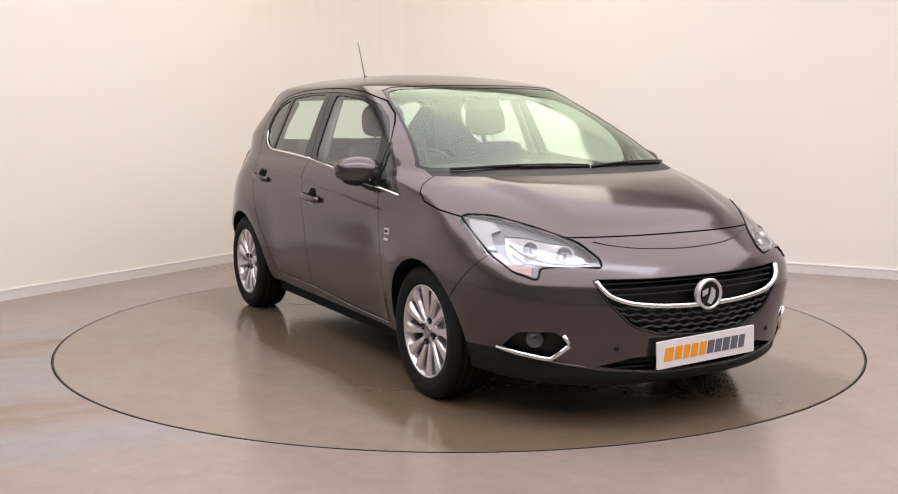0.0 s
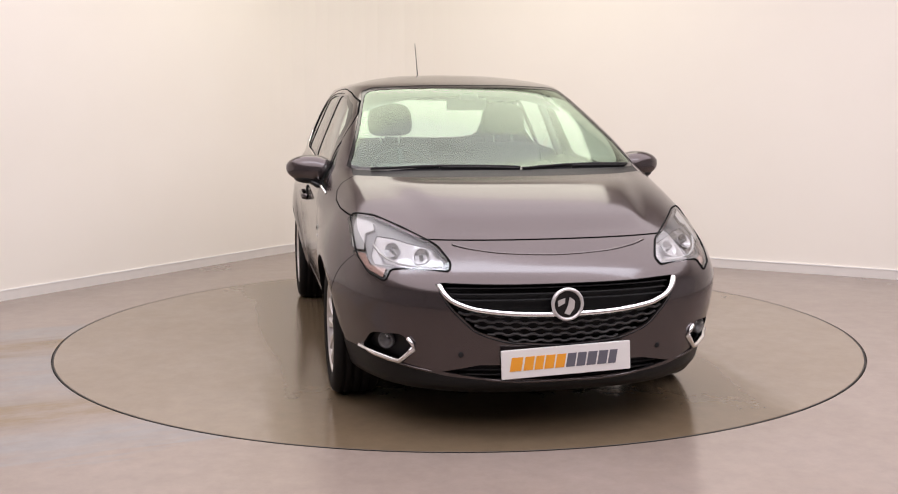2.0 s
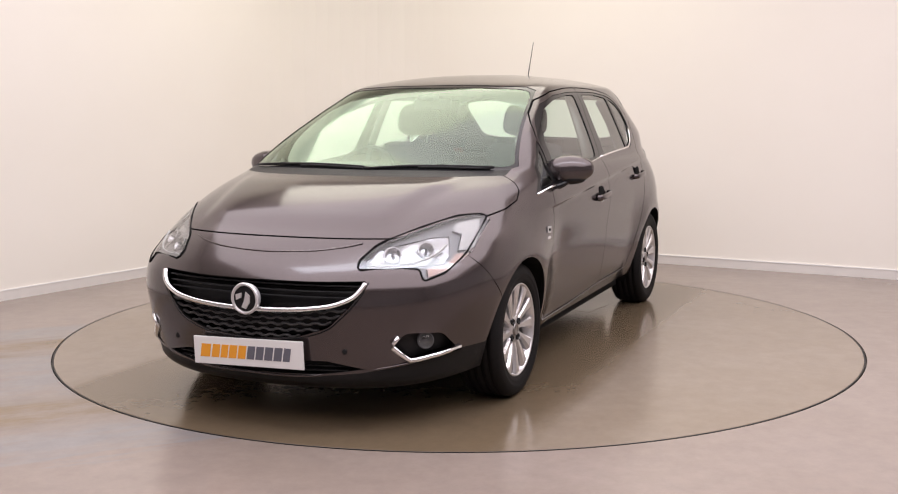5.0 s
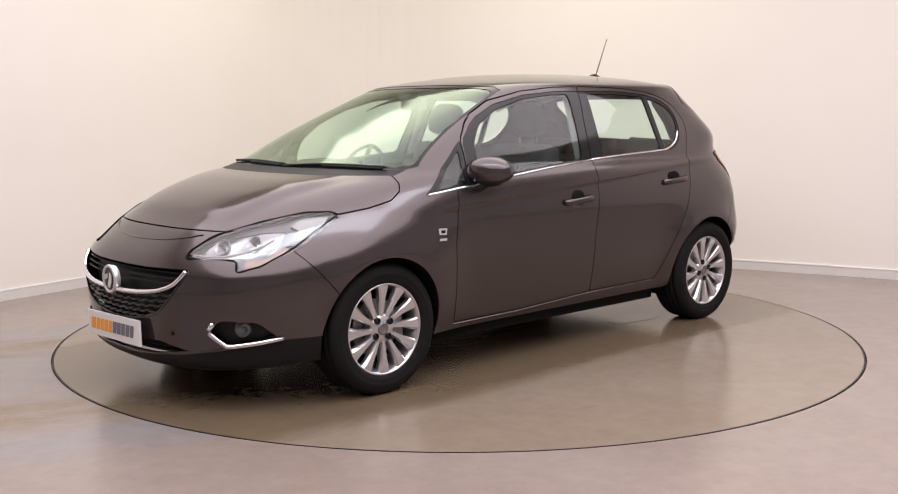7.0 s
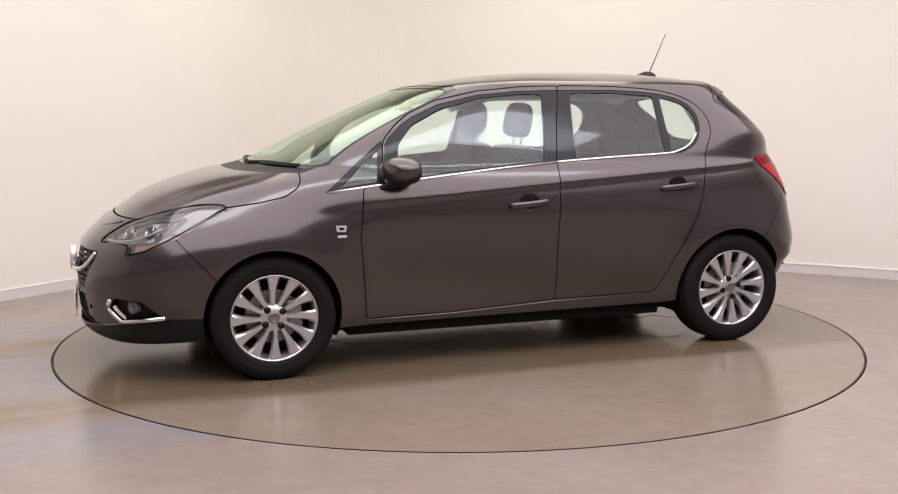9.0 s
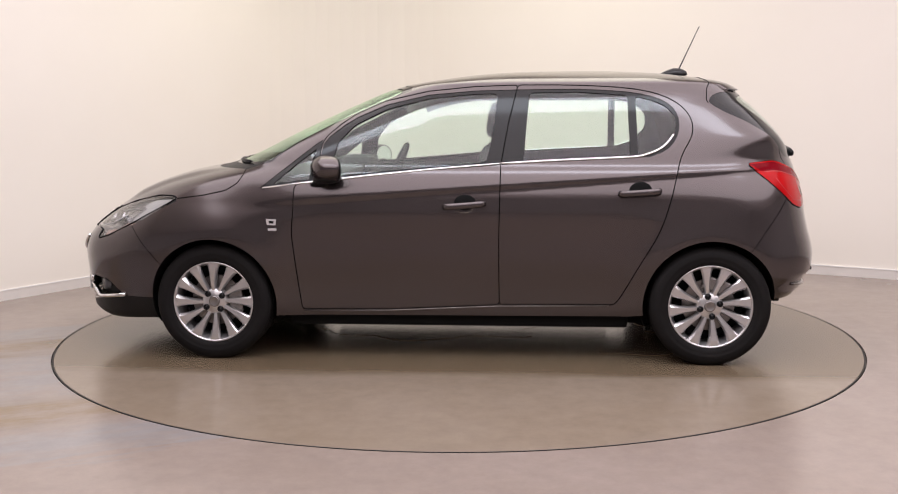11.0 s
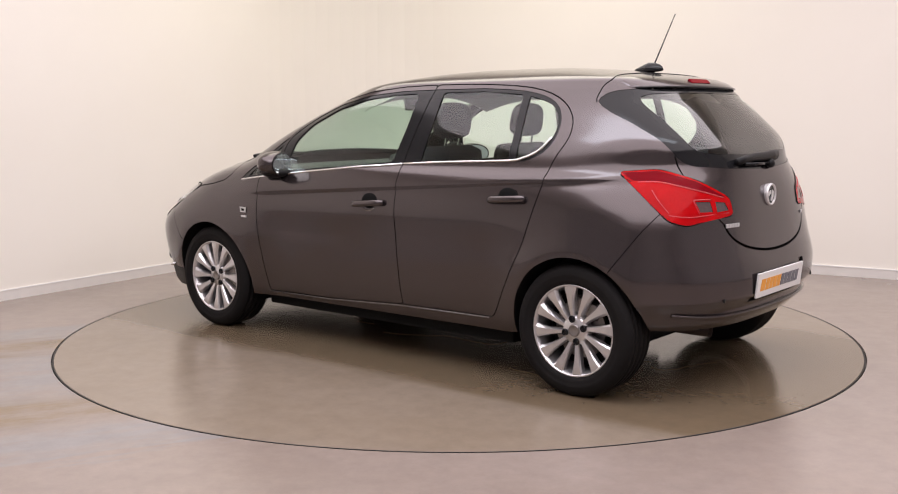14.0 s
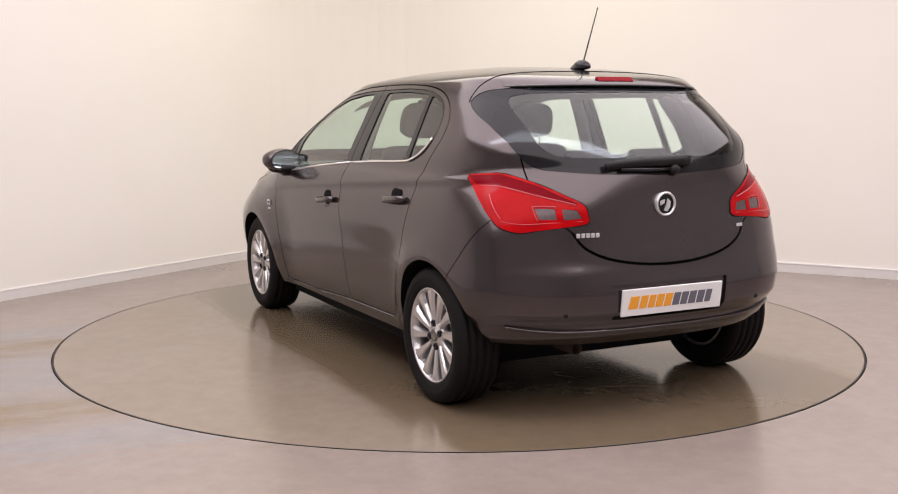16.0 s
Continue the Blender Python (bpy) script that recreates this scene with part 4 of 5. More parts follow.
    part("lip_edge", tube(smooth_path([(nose_x(abs(y), z) - 0.002, y, z) for y, z in [(s * a, b) for s, a, b in ((1, 0.72, 0.313), (1, 0.565, 0.269), (1, 0.26, 0.231), (1, 0.0, 0.227), (-1, 0.26, 0.231), (-1, 0.565, 0.269), (-1, 0.72, 0.313))]], 5), 0.006, 8), PAINT, fb, smooth=True)
    plate(car, pose(2.150, 0, 0.312, 0, -2, 90), 0.518, 0.113)
    for s in (1, -1):
        part("parking_sensor", ball(bmesh.new(), nose_x(0.40, 0.335) + 0.001, s * 0.40, 0.335, 0.004, 0.012, 0.012, 12, 8), GLOSS_BLACK, fb, smooth=True)


def prism(points, depth):
    """A flat plate in x and z with its front at y = 0 and its back at depth."""
    bm = bmesh.new()
    a = [bm.verts.new((x, 0, z)) for x, z in points]
    b = [bm.verts.new((x, depth, z)) for x, z in points]
    bm.faces.new(a)
    bm.faces.new(b[::-1])
    n = len(points)
    for i in range(n):
        bm.faces.new((a[i], b[i], b[(i + 1) % n], a[(i + 1) % n]))
    return bm


def badge(parent, m, r):
    """Round chrome emblem; its sign is left as plain chrome blades on black."""
    base = part("badge", lathe([(-0.02, r * 0.9), (0.004, r), (0.012, r * 0.94), (0.012, r * 0.84), (0.004, r * 0.80), (0.004, 0.0001)], 40), BRIGHT, parent, "round chrome emblem", smooth=True, m=m)
    part("badge_field", lathe([(0.002, r * 0.8), (0.0055, r * 0.79), (0.0055, 0.0001)], 32), GLOSS_BLACK, base, "black emblem field")
    k = r / 0.058
    for pts in ([(-0.036, 0.014), (-0.010, 0.022), (-0.012, 0.004), (-0.034, -0.006)], [(0.006, 0.026), (0.024, 0.012), (0.022, -0.014), (0.006, -0.036), (-0.012, -0.030), (0.000, -0.004)]):
        part("blade", prism([(-x * k, z * k) for x, z in pts], 0.004), BRIGHT, base, m=pose(0, 0.0065, 0))


def plate(parent, m, w, h):
    """Plate with plain slanted blocks where its lettering stands; x across, its face to -y."""
    b = part("number_plate", rounded(-w / 2, w / 2, 0, 0.010, -h / 2, h / 2, 0.003), WHITE, parent, "white plate with orange and grey bars", m=m)
    x = -0.44 * w
    for i, k in enumerate((1.25, 1.0, 0.9, 1.0, 1.0, 0.95, 0.95, 1.0, 1.0, 0.85)):
        lw = 0.084 * w * k
        lh = 0.235 * h
        sl = 0.045 * h * 2
        pts = [(x, -lh), (x + lw * 0.84, -lh), (x + lw * 0.84 + sl, lh), (x + sl, lh)]
        part("orange_bar" if i < 5 else "grey_bar", prism(pts, 0.002), ORANGE if i < 5 else GREY, b, m=pose(0, -0.0015, 0))
        x += lw
    return b


def build_rear():
    tg, rb = P["tailgate"], P["rear_bumper"]
    badge(tg, pose(tail_x(0, 0.878) - 0.006, 0, 0.878, 0, 0, 90), 0.052)
    for k in range(5):
        y = 0.425 - 0.0215 * k
        part("name_bar", rounded(-0.008, 0.008, -0.003, 0.003, -0.009, 0.009, 0.002), BRIGHT, tg, "chrome model badge as plain bars", m=pose(tail_x(y, 0.765) - 0.002, y, 0.765, 0, 0, -90 - math.degrees(math.atan2(tail_x(y + 0.01, 0.765) - tail_x(y - 0.01, 0.765), 0.02))))
    part("engine_bar", rounded(-0.02, 0.02, -0.003, 0.003, -0.007, 0.007, 0.002), BRIGHT, tg, "chrome engine badge as a plain bar", m=pose(tail_x(0.42, 0.768) - 0.003, -0.42, 0.768, 0, 0, 105))
    plate(car, pose(-1.864, 0, 0.486, 0, 0, -90) @ pose(0, 0, 0, 6, 0, 0), 0.52, 0.113)
    # wiper of the rear window
    blade = [(tail_x(abs(y), z) - 0.022, y, z) for y, z in ((0.27, 1.036), (0.20, 1.046), (0.10, 1.052), (0.0, 1.052), (-0.10, 1.054), (-0.15, 1.056))]
    wiper = part("rear_wiper", tube(blade, 0.013, 8, flat=1.3, taper=1.5), BLACK, tg, "black rear wiper", smooth=True)
    part("wiper_arm", tube([(tail_x(abs(y), z) - 0.016, y, z) for y, z in ((0.20, 1.024), (0.05, 1.020), (-0.10, 1.020))], 0.008, 8), GLOSS_BLACK, wiper, smooth=True)
    part("wiper_pivot", ball(bmesh.new(), tail_x(0, 1.018) - 0.014, -0.07, 1.018, 0.02, 0.026, 0.022), BLACK, wiper, smooth=True)
    # roof spoiler with the high brake light, lying close on the tailgate
    bm = bmesh.new()
    rows = []
    for y in np.linspace(-0.52, 0.52, 53):
        a = abs(y)
        k = 1 - (a / 0.52) ** 6
        drop = 0.03 * a * a
        line = [(tail_x(a, z - drop) - off * k - 0.001, y, z - drop) for z, off in ((1.428, 0.0), (1.418, 0.006), (1.404, 0.012), (1.392, 0.017), (1.382, 0.020), (1.375, 0.019))]
        line.append((tail_x(a, 1.368 - drop) + 0.012, y, 1.371 - drop))
        rows.append([bm.verts.new(p) for p in line])
    for a, b in zip(rows, rows[1:]):
        for k in range(6):
            bm.faces.new((a[k], a[k + 1], b[k + 1], b[k]))
    bm.faces.new(rows[0])
    bm.faces.new(rows[-1][::-1])
    sp = part("roof_spoiler", bm, PAINT, tg, smooth=True)
    part("spoiler_edge", tube([(tail_x(abs(y), 1.376 - 0.03 * y * y) - 0.019 * (1 - (abs(y) / 0.52) ** 6), y, 1.374 - 0.03 * y * y) for y in np.linspace(-0.50, 0.50, 41)], 0.005, 6), GLOSS_BLACK, sp, "thin black trailing edge", smooth=True)
    joint = [Vector(p) for p in ((0.0, 1.442), (0.25, 1.438), (0.42, 1.427), (0.52, 1.408), (0.575, 1.375), (0.610, 1.335), (0.632, 1.302))]
    path = [(tail_x(q.x, q.y) - 0.0005, q.x, q.y) for q in smooth_path(joint, 4)]
    part("roof_joint", tube([(x, -y, z) for x, y, z in path[:0:-1]] + path, 0.0026, 6), DARK, sp, "dark joint between roof and tailgate", smooth=True)
    tilt = math.degrees(math.atan2(tail_x(0, 1.412) - tail_x(0, 1.384), 0.028)) * 0.8
    part("brake_light", rounded(-0.008, 0.006, -0.095, 0.095, -0.015, 0.015, 0.004), DARK_RED, sp, "red high brake light", m=pose(tail_x(0.0, 1.398) - 0.013, 0, 1.398, 0, tilt, 0))
    for s in (1, -1):
        part("rear_sensor", ball(bmesh.new(), tail_x(0.5, 0.45) - 0.001, s * 0.5, 0.45, 0.004, 0.010, 0.010, 12, 8), BLACK, rb, smooth=True)
    # bumper ledge and tow eye
    part("bumper_ledge", tube(smooth_path([(tail_x(abs(y), z) - 0.002, y, z) for y, z in ((0.70, 0.398), (0.62, 0.386), (0.52, 0.376), (0.40, 0.371), (0.2, 0.368), (0, 0.368), (-0.2, 0.368), (-0.40, 0.371), (-0.52, 0.376), (-0.62, 0.386), (-0.70, 0.398))], 4), 0.011, 8, flat=0.7), PAINT, rb, smooth=True)
    part("exhaust", lathe([(-0.16, 0.020), (0.0, 0.022), (0.0, 0.026), (-0.16, 0.025)], 20), RUST, car, "rusty exhaust tip", smooth=True, m=pose(-1.69, 0.36, 0.275, 0, 10, 90))


def build_sides():
    for s, i in ((1, 0), (-1, 1)):
        key = [(0.985, 0.882), (0.727, 0.914), (0.483, 0.941), (0.13, 0.976), (-0.212, 1.003)]
        part("chrome_strip", tube([(x, s * (flank_y(x, z) + 0.001), z) for x, z in key], 0.0052, 6, flat=1.2), CHROME, P["door_f"][i], "chrome waist strip", smooth=True)
        key = [(-0.220, 1.004), (-0.5, 1.020), (-0.857, 1.036), (-0.93, 1.048), (-0.99, 1.070), (-1.035, 1.102), (-1.068, 1.145)]
        part("chrome_strip", tube(smooth_path([(x, s * (flank_y(x, z) + 0.001), z) for x, z in key], 3), 0.0052, 6, flat=1.2), CHROME, P["door_r"][i], "chrome waist strip", smooth=True)
        for door, x0, x1, z0, z1 in ((P["door_f"][i], 0.065, -0.135, 0.797, 0.812), (P["door_r"][i], -0.80, -0.995, 0.862, 0.875)):
            mid, zm = (x0 + x1) / 2, (z0 + z1) / 2
            y = flank_y(mid, zm)
            # no hollow is cut; a dark bulge paints the recess's shade
            cup = part("handle_shade", ball(bmesh.new(), mid - 0.004, s * (y - 0.003), zm + 0.006, 0.056, 0.009, 0.043, 28, 12), DARK, door, "dark bulge coloured as the shade in the handle recess", smooth=True)
            pts = [(x0, s * (y + 0.004), z0 - 0.004), (x0 - 0.02, s * (y + 0.026), z0 - 0.002), (mid, s * (y + 0.032), zm - 0.003), (x1 + 0.02, s * (y + 0.028), z1 - 0.004), (x1, s * (y + 0.006), z1 - 0.004)]
            part("door_handle", tube(smooth_path(pts, 5), 0.011, 12, flat=1.45), PAINT, door, smooth=True)
            part("handle_rim", tube([(mid + 0.05 * math.cos(a), s * (y + 0.003), zm - 0.004 + 0.036 * math.sin(a)) for a in np.linspace(-2.6, -0.6, 12)], 0.002, 6), CHROME, cup)
        bx, bz = 0.935, 0.712
        fbadge = part("wing_badge", prism([(-0.026, 0.016), (0.026, 0.018), (0.022, -0.012), (-0.022, -0.014)], 0.004), BRIGHT, P["wing"][i], "small chrome wing badge", m=pose(bx, s * (flank_y(bx, bz) + 0.002), bz))
        part("wing_bar", rounded(-0.022, 0.022, -0.003, 0.003, -0.006, 0.006, 0.002), BRIGHT, fbadge, m=pose(-0.004, 0, -0.036))
        part("badge_slot", prism([(-0.014, 0.008), (0.012, 0.009), (0.010, -0.004), (-0.012, -0.005)], 0.002), DARK, fbadge, m=pose(0, s * 0.003, 0))
        mirror(s)
        part("sill_trim", tube([(x, s * (flank_y(x, z) + 0.000), z) for x, z in ((0.80, 0.252), (0.35, 0.255), (-0.2, 0.283), (-0.76, 0.291))], 0.002, 6), STEEL, P["shell"], "thin bright sill edge", smooth=True)


def mirror(s):
    bm = bmesh.new()
    ball(bm, 0, 0, 0, 1, 1, 1, 32, 20)
    for v in bm.verts:
        x, y, z = v.co
        k = 1 - 0.22 * max(0, y)
        x = max(x, -0.42)
        f = lambda q: math.copysign(abs(q) ** 0.85, q)
        v.co = Vector((0.086 * f(x), s * 0.120 * f(y), 0.071 * f(z) * k + 0.006 * y))
    h = part("door_mirror", bm, PAINT, car, "body-coloured door mirror", smooth=True, m=pose(0.640, s * 0.866, 0.980, 0, 0, s * 20))
    part("mirror_rim", lathe([(0, 0.95), (-0.08, 1.0), (-0.16, 0.97), (-0.1, 0.9)], 32), BLACK, h, "black mirror rim", smooth=True, m=pose(-0.040, 0, 0, 0, 0, -90) @ Matrix.Diagonal((0.111, 0.04, 0.064, 1)))
    part("mirror_glass", lathe([(0.02, 0.92), (0.0, 0.92), (-0.01, 0.0001)], 32), MIRROR, h, "mirror glass", m=pose(-0.0445, 0, 0, 0, 0, -90) @ Matrix.Diagonal((0.111, 0.04, 0.064, 1)))
    base = tube(smooth_path([(0.695, s * 0.795, 0.893), (0.685, s * 0.82, 0.905), (0.665, s * 0.85, 0.925), (0.645, s * 0.87, 0.95)], 4), 0.060, 12, taper=0.7, flat=0.4)
    part("mirror_stalk", base, GLOSS_BLACK, car, "black mirror foot", smooth=True)
    part("mirror_cup", ball(bmesh.new(), 0.645, s * 0.862, 0.936, 0.070, 0.085, 0.030), BLACK, car, "black mirror underside", smooth=True)


def build_roof():
    foot = ball(bmesh.new(), 0, 0, 0, 1, 1, 1, 24, 14)
    for v in foot.verts:
        x, y, z = v.co
        taper = 1 - 0.55 * max(0.0, x) - 0.1 * x
        v.co = Vector((-1.155 + 0.080 * x, 0.027 * y * taper, 1.462 + (0.036 * z * taper if z > 0 else 0.012 * z)))
    base = part("antenna", foot, GLOSS_BLACK, car, "black roof antenna with a thin mast", smooth=True)
    part("mast", tube([(-1.180, 0, 1.478), (-1.292, 0, 1.725)], 0.0038, 8, taper=0.6), TRIM, base)
    for s, a, b in ((-1, -0.62, 0.055), (1, 0.065, 0.64)):
        pts = [(nose_x(abs(y), z) + 0.012, y, z) for y, z in [(a + (b - a) * t, 1.002 + 0.010 * math.sin(math.pi * t) + 0.006 * t) for t in np.linspace(0, 1, 12)]]
        w = part("wiper", tube(pts, 0.0065, 6, flat=1.1), BLACK, car, "black windscreen wiper", smooth=True)
        part("wiper_arm", tube([(x + 0.012, y * 0.98, z - 0.006) for x, y, z in pts[5:]], 0.006, 6), BLACK, w, smooth=True)
    for y0, z0, y1, z1 in ((-0.205, 0.842, -0.180, 0.845), (-0.36, 0.838, -0.30, 0.842)):
        marks = [(nose_x(abs(y0 + (y1 - y0) * t), z0 + (z1 - z0) * t) + 0.001, y0 + (y1 - y0) * t, z0 + (z1 - z0) * t) for t in (0, 0.3, 0.7, 1)]
        part("scratch", tube(marks, 0.0022, 5, flat=0.5), DARK, P["bonnet"], "dark scratch in the paint")


def build_wheels():
    spoke_bm = bmesh.new()
    for k in range(12):
        a0 = 2 * math.pi * k / 12
        rings = []
        for r, w, y, d, tw in ((0.036, 0.011, 0.068, 0.040, 0.0), (0.070, 0.0115, 0.075, 0.036, 0.02), (0.105, 0.014, 0.080, 0.034, 0.04), (0.145, 0.0195, 0.084, 0.032, 0.06), (0.175, 0.026, 0.087, 0.030, 0.075), (0.203, 0.035, 0.087, 0.028, 0.085)):
            a = a0 + tw
            u, t = Vector((math.cos(a), 0, math.sin(a))), Vector((-math.sin(a), 0, math.cos(a)))
            c = u * r
            rings.append([spoke_bm.verts.new(c + t * o + Vector((0, yy, 0))) for o, yy in ((-w, y - d), (-w, y - 0.008), (-w * 0.72, y - 0.001), (w * 0.55, y), (w, y - 0.013), (w, y - d))])
        for p, q in zip(rings, rings[1:]):
            for j in range(6):
                spoke_bm.faces.new((p[j], p[(j + 1) % 6], q[(j + 1) % 6], q[j]))
        spoke_bm.faces.new(rings[0][::-1])
        spoke_bm.faces.new(rings[-1])
    proto = part("wheel", lathe([(-0.085, 0.186), (-0.085, 0.200), (-0.06, 0.190), (0.05, 0.186), (0.072, 0.194), (0.090, 0.200), (0.093, 0.205), (0.089, 0.2095), (0.080, 0.206), (0.07, 0.198), (-0.06, 0.196), (-0.085, 0.205)], 72), ALLOY, car, "silver twelve-spoke alloy wheel", smooth=True)
    part("rim", spoke_bm, ALLOY, proto, "silver alloy spokes", smooth=False)
    part("hub", lathe([(0.03, 0.068), (0.064, 0.066), (0.072, 0.058), (0.072, 0.0001)], 40), ALLOY, proto, smooth=True)
    cap = part("hub_cap", lathe([(0.070, 0.029), (0.079, 0.027), (0.081, 0.023), (0.079, 0.020), (0.079, 0.0001)], 32), STEEL, proto, "round hub cap with plain chrome ring", smooth=True)
    for k in range(4):
        a = math.pi / 4 + k * math.pi / 2 + 0.2
        part("wheel_bolt", lathe([(0.060, 0.016), (0.078, 0.016), (0.080, 0.012), (0.074, 0.009), (0.078, 0.0001)], 16), GLOSS_BLACK, proto, m=pose(0.052 * math.cos(a), 0, 0.049 * math.sin(a)))
    part("brake_disc", lathe([(0.0, 0.05), (0.02, 0.05), (0.02, 0.13), (0.0, 0.13)], 48), STEEL, proto, "worn steel brake disc", smooth=False)
    part("drum_back", lathe([(-0.07, 0.0001), (-0.02, 0.06), (-0.02, 0.18), (-0.06, 0.188)], 48), DARK, proto, "dark wheel well")
    part("caliper", rounded(-0.14, -0.07, -0.01, 0.045, -0.07, 0.07, 0.01), STEEL, proto, "grey brake caliper")
    prof = [(-0.085, 0.200), (-0.098, 0.216), (-0.103, 0.243), (-0.100, 0.270), (-0.088, 0.290), (-0.075, 0.2965)]
    for y in (-0.055, -0.018, 0.018, 0.055):
        prof += [(y - 0.006, 0.2985), (y - 0.005, 0.291), (y + 0.005, 0.291), (y + 0.006, 0.2985)]
    prof += [(0.075, 0.2965), (0.088, 0.290), (0.096, 0.280), (0.100, 0.272), (0.103, 0.254), (0.1035, 0.246), (0.1015, 0.243), (0.102, 0.232), (0.098, 0.217), (0.086, 0.2025)]
    part("tyre", lathe(prof, 96), RUBBER, proto, "black rubber tyre", smooth=True)
    turn = {(1, 1): 4, (1, -1): 40, (-1, 1): 71, (-1, -1): 15}
    proto.matrix_basis = pose(AXLE_F, TRACK, HUB) @ pose(0, 0, 0, 0, turn[(1, 1)], 0)
    for end, s in ((1, -1), (-1, 1), (-1, -1)):
        copy_thing(proto, pose(AXLE_F * end, s * TRACK, HUB, 0, 0, 0 if s > 0 else 180) @ pose(0, 0, 0, 0, turn[(end, s)], 0))
    for ax, r in ((AXLE_F, 0.331), (AXLE_R, 0.335)):
        for s in (1, -1):
            bm = bmesh.new()
            rows = []
            for k in range(33):
                a = math.pi * (-0.12 + (1.24 if ax > 0 else 1.11) * k / 32)
                c, z = ax + r * math.cos(a), HUB + r * math.sin(a)
                rows.append([bm.verts.new(p) for p in ((c, s * (flank_y(c, max(z, 0.16)) - 0.010), z), (c, s * 0.55, z), (ax, s * 0.55, HUB))])
            for p, q in zip(rows, rows[1:]):
                bm.faces.new((p[0], p[1], q[1], q[0]))
                bm.faces.new((p[1], p[2], q[2], q[1]))
            part("wheel_arch_liner", bm, DARK, car, "black wheel arch liner")


def build_under():
    part("underbody", rounded(-1.32, 1.70, -0.53, 0.53, 0.15, 0.25, 0.02), DARK, car, "dark underbody")
    for s in (1, -1):
        part("side_floor", rounded(-0.86, 0.88, s * 0.62 - 0.12, s * 0.62 + 0.10, 0.165, 0.240, 0.015), DARK, car, "dark sill underside")
    part("rear_floor", rounded(-1.72, -1.50, -0.52, 0.52, 0.31, 0.33, 0.01), DARK, car, "dark boot floor")
    part("front_undertray", rounded(1.52, 1.90, -0.50, 0.50, 0.165, 0.19, 0.01), DARK, car, "dark undertray")
    part("radiator", rounded(1.80, 1.86, -0.6, 0.6, 0.19, 0.66, 0.01), DARK, car, "dark radiator")
    part("engine_bulkhead", rounded(1.0, 1.04, -0.7, 0.7, 0.22, 0.95, 0.01), DARK, car, "dark bulkhead")


def seat(x, y, w):
    """A front seat: cushion, leaning back, headrest on two posts."""
    c = part("seat", rounded(-0.25, 0.27, -w, w, 0.36, 0.52, 0.05), FABRIC, car, "dark grey fabric car seat", m=pose(x, y, 0))
    lean = pose(-0.20, 0, 0.49, 0, -10, 0)
    part("backrest", rounded(-0.07, 0.06, -w, w, 0.0, 0.60, 0.06, lean), FABRIC, c, smooth=True)
    for s in (1, -1):
        part("bolster", rounded(-0.05, 0.10, s * w - 0.045, s * w + 0.045, 0.05, 0.48, 0.04, lean), FABRIC, c, smooth=True)
        part("headrest_post", tube([lean @ Vector((-0.01, s * 0.055, 0.58)), lean @ Vector((-0.01, s * 0.055, 0.66))], 0.006, 8), CHROME, c)
    bm = bmesh.new()
    ball(bm, 0, 0, 0, 1, 1, 1, 24, 16)
    for v in bm.verts:
        f = lambda q: math.copysign(abs(q) ** 0.6, q)
        v.co = lean @ Vector((0.050 * f(v.co.x) + 0.005, 0.128 * f(v.co.y) * (1 - 0.12 * v.co.z), 0.735 + 0.095 * f(v.co.z)))
    part("headrest", bm, FABRIC, c, smooth=True)


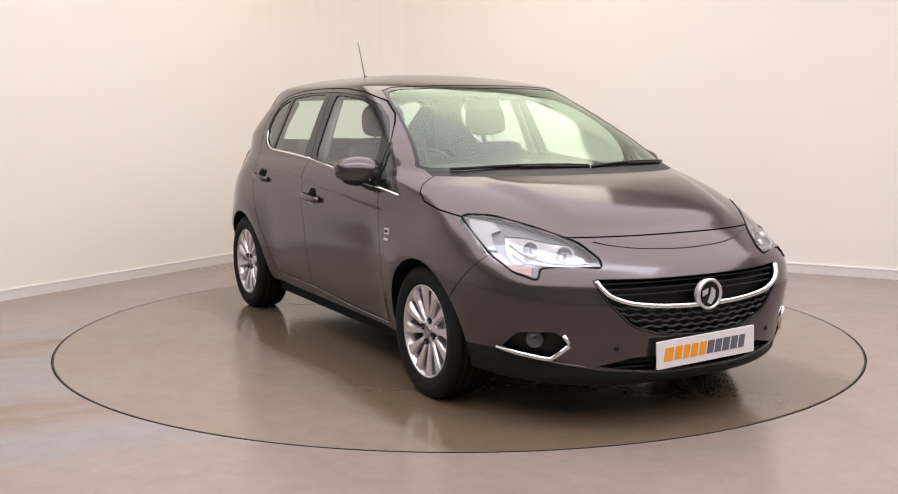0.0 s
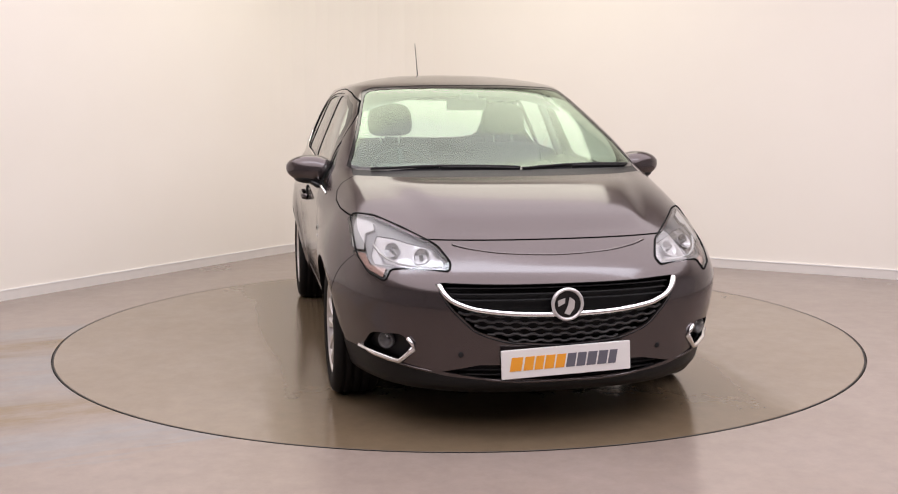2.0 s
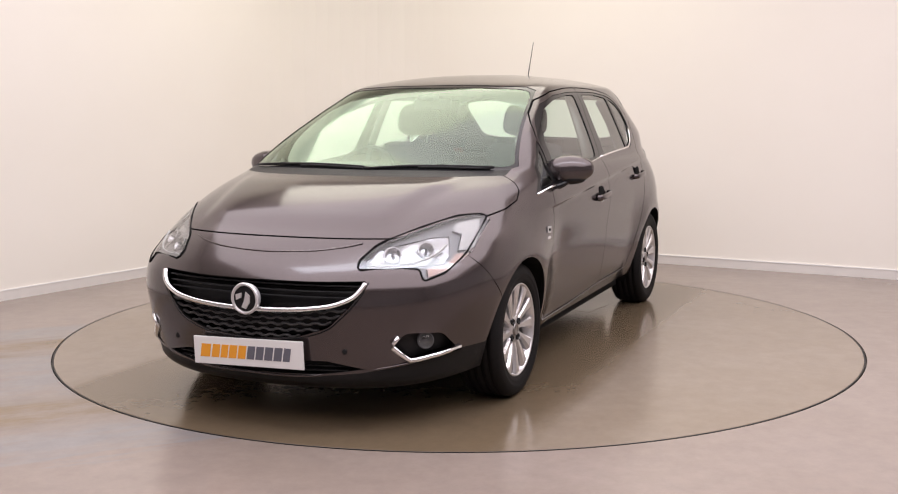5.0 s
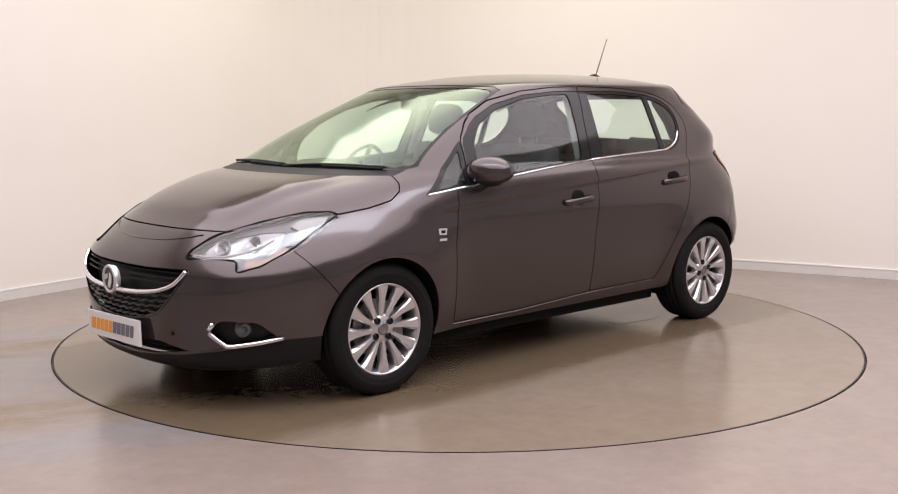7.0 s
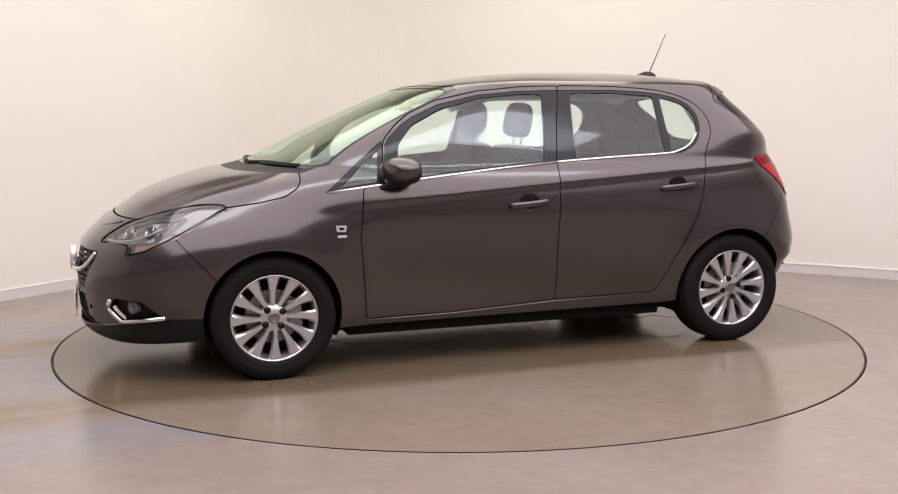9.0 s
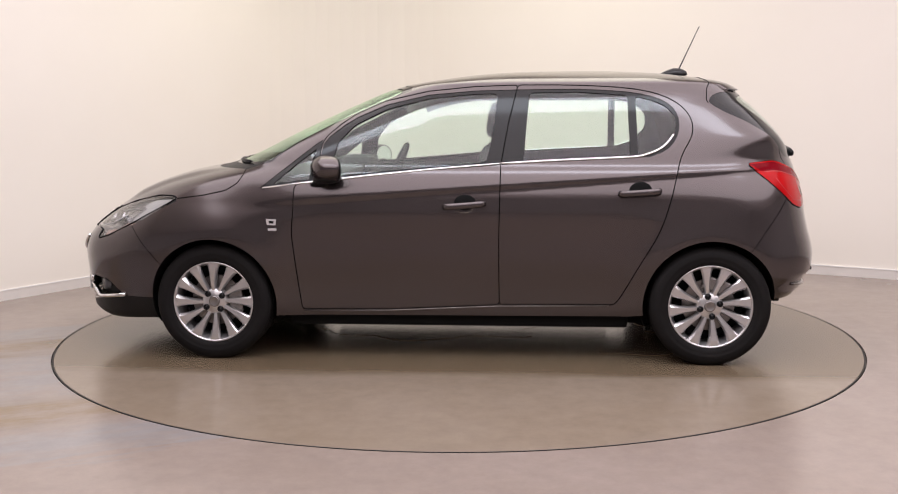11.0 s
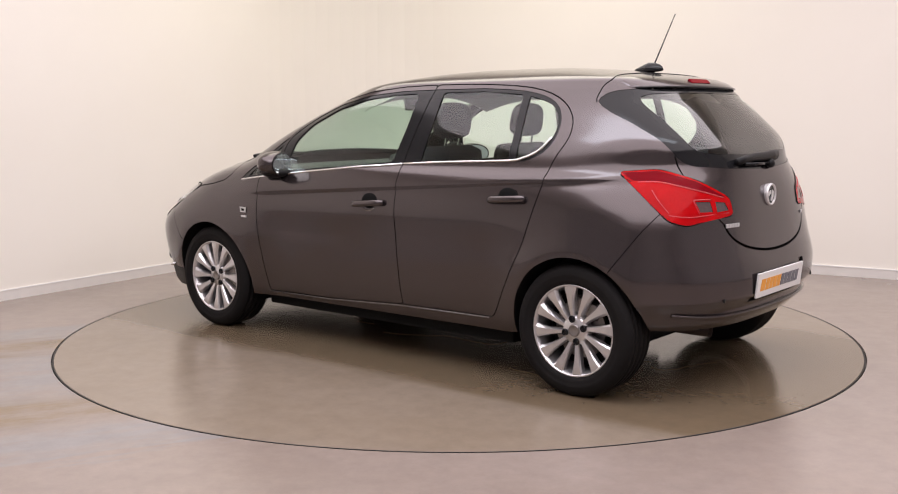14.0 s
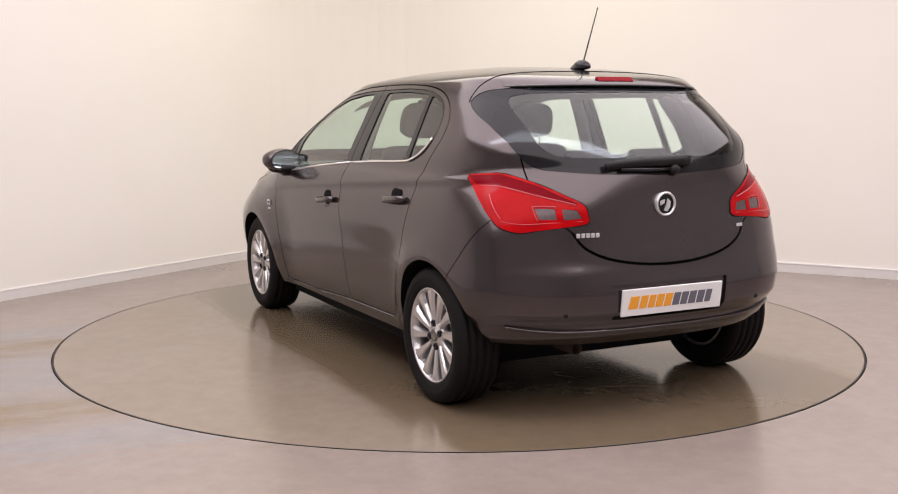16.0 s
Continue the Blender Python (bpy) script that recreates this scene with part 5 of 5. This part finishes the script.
def build_cabin():
    seat(0.14, 0.34, 0.23)
    seat(0.14, -0.34, 0.23)
    bench = part("rear_seat", rounded(-1.12, -0.62, -0.62, 0.62, 0.36, 0.54, 0.05), FABRIC, car, "dark grey fabric rear bench")
    lean = pose(-1.05, 0, 0.50, 0, -18, 0)
    part("backrest", rounded(-0.06, 0.06, -0.62, 0.62, 0.0, 0.50, 0.05, lean), FABRIC, bench, smooth=True)
    for y in (-0.36, 0.0, 0.36):
        part("headrest", rounded(-0.04, 0.04, y - 0.12, y + 0.12, 0.49, 0.61, 0.035, lean), FABRIC, bench, smooth=True)
    dash = part("dashboard", rounded(0.62, 1.06, -0.68, 0.68, 0.62, 0.955, 0.07), TRIM, car, "dark grey plastic dashboard")
    part("instrument_hood", rounded(0.58, 0.80, -0.54, -0.20, 0.90, 1.00, 0.04), TRIM, dash)
    part("centre_console", rounded(-0.3, 0.65, -0.10, 0.10, 0.30, 0.60, 0.03), TRIM, dash)
    wheel = part("steering_wheel", lathe([(0.0, 0.170), (0.012, 0.182), (0.0, 0.194), (-0.012, 0.182), (0.0, 0.170)], 48), TRIM, car, "dark steering wheel", smooth=True, m=pose(0.46, -0.37, 0.90, 0, 0, 90) @ pose(0, 0, 0, -24, 0, 0))
    part("wheel_boss", ball(bmesh.new(), 0, 0, 0, 0.06, 0.025, 0.055), TRIM, wheel, smooth=True)
    for a in (0, 180, 270):
        part("wheel_spoke", rounded(0.03, 0.18, -0.008, 0.008, -0.014, 0.014, 0.005, pose(0, 0, 0, 0, a, 0)), TRIM, wheel)
    part("rear_view_mirror", rounded(-0.012, 0.012, -0.11, 0.11, -0.032, 0.032, 0.010), TRIM, car, "dark interior mirror", m=pose(0.36, 0, 1.300))
    part("mirror_foot", rounded(0.38, 0.44, -0.05, 0.05, 1.32, 1.355, 0.012), TRIM, car)
    # lining of the roof and the pillars
    bm = bmesh.new()
    grid = [[bm.verts.new((x, y, 1.418 - 0.09 * abs(y / 0.56) ** 2.4 - 0.10 * max(0, (x + 0.1) / 0.45) ** 2 - 0.06 * max(0, (-x - 0.9) / 0.55) ** 2)) for y in np.linspace(-0.56, 0.56, 17)] for x in np.linspace(0.28, -1.28, 25)]
    for a, b in zip(grid, grid[1:]):
        for k in range(16):
            bm.faces.new((a[k], a[k + 1], b[k + 1], b[k]))
    part("headlining", bm, LINING, car, "light grey headlining", smooth=True)
    for s in (1, -1):
        part("pillar_trim", tube([(-0.26, s * 0.575, 1.36), (-0.24, s * 0.64, 1.2), (-0.22, s * 0.71, 1.0)], 0.045, 8, flat=0.5), LINING, car, "light grey pillar trim", smooth=True)
        part("pillar_trim", tube([(-1.12, s * 0.54, 1.33), (-1.19, s * 0.59, 1.2), (-1.25, s * 0.65, 1.0)], 0.06, 8, flat=0.8), TRIM, car, "dark pillar trim", smooth=True)
        part("door_card", rounded(-0.95, 0.75, s * 0.735 - 0.02, s * 0.735 + 0.02, 0.44, 0.94, 0.015), TRIM, car, "dark door lining")
    part("parcel_shelf", rounded(-1.62, -1.12, -0.55, 0.55, 0.93, 0.955, 0.01), TRIM, car, "dark parcel shelf")


build_lamps()
build_front()
build_rear()
build_sides()
build_roof()
build_wheels()
build_under()
build_cabin()


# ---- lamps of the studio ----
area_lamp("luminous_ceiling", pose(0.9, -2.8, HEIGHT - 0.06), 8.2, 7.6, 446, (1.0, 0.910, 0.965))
area_lamp("overhead_lamp", pose(-0.1, 1.84, HEIGHT - 0.06), 3.6, 1.65, 52, (1.0, 0.955, 0.84))
area_lamp("front_lamp", pose(0.4, -2.2, HEIGHT - 0.10), 5.0, 0.6, 50, (0.80, 0.88, 1.0))


def motions():
    rows, spin = [], []
    for t, deg in TURN:
        spin.append((t, pose(0, 0, 0, 0, 0, deg)))
        rows.append((t, pose(0, 0, 0, 0, 0, deg) @ pose(CAR_X, CAR_Y, 0)))
    walk(turntable, spin)
    walk(car, rows)


motions()
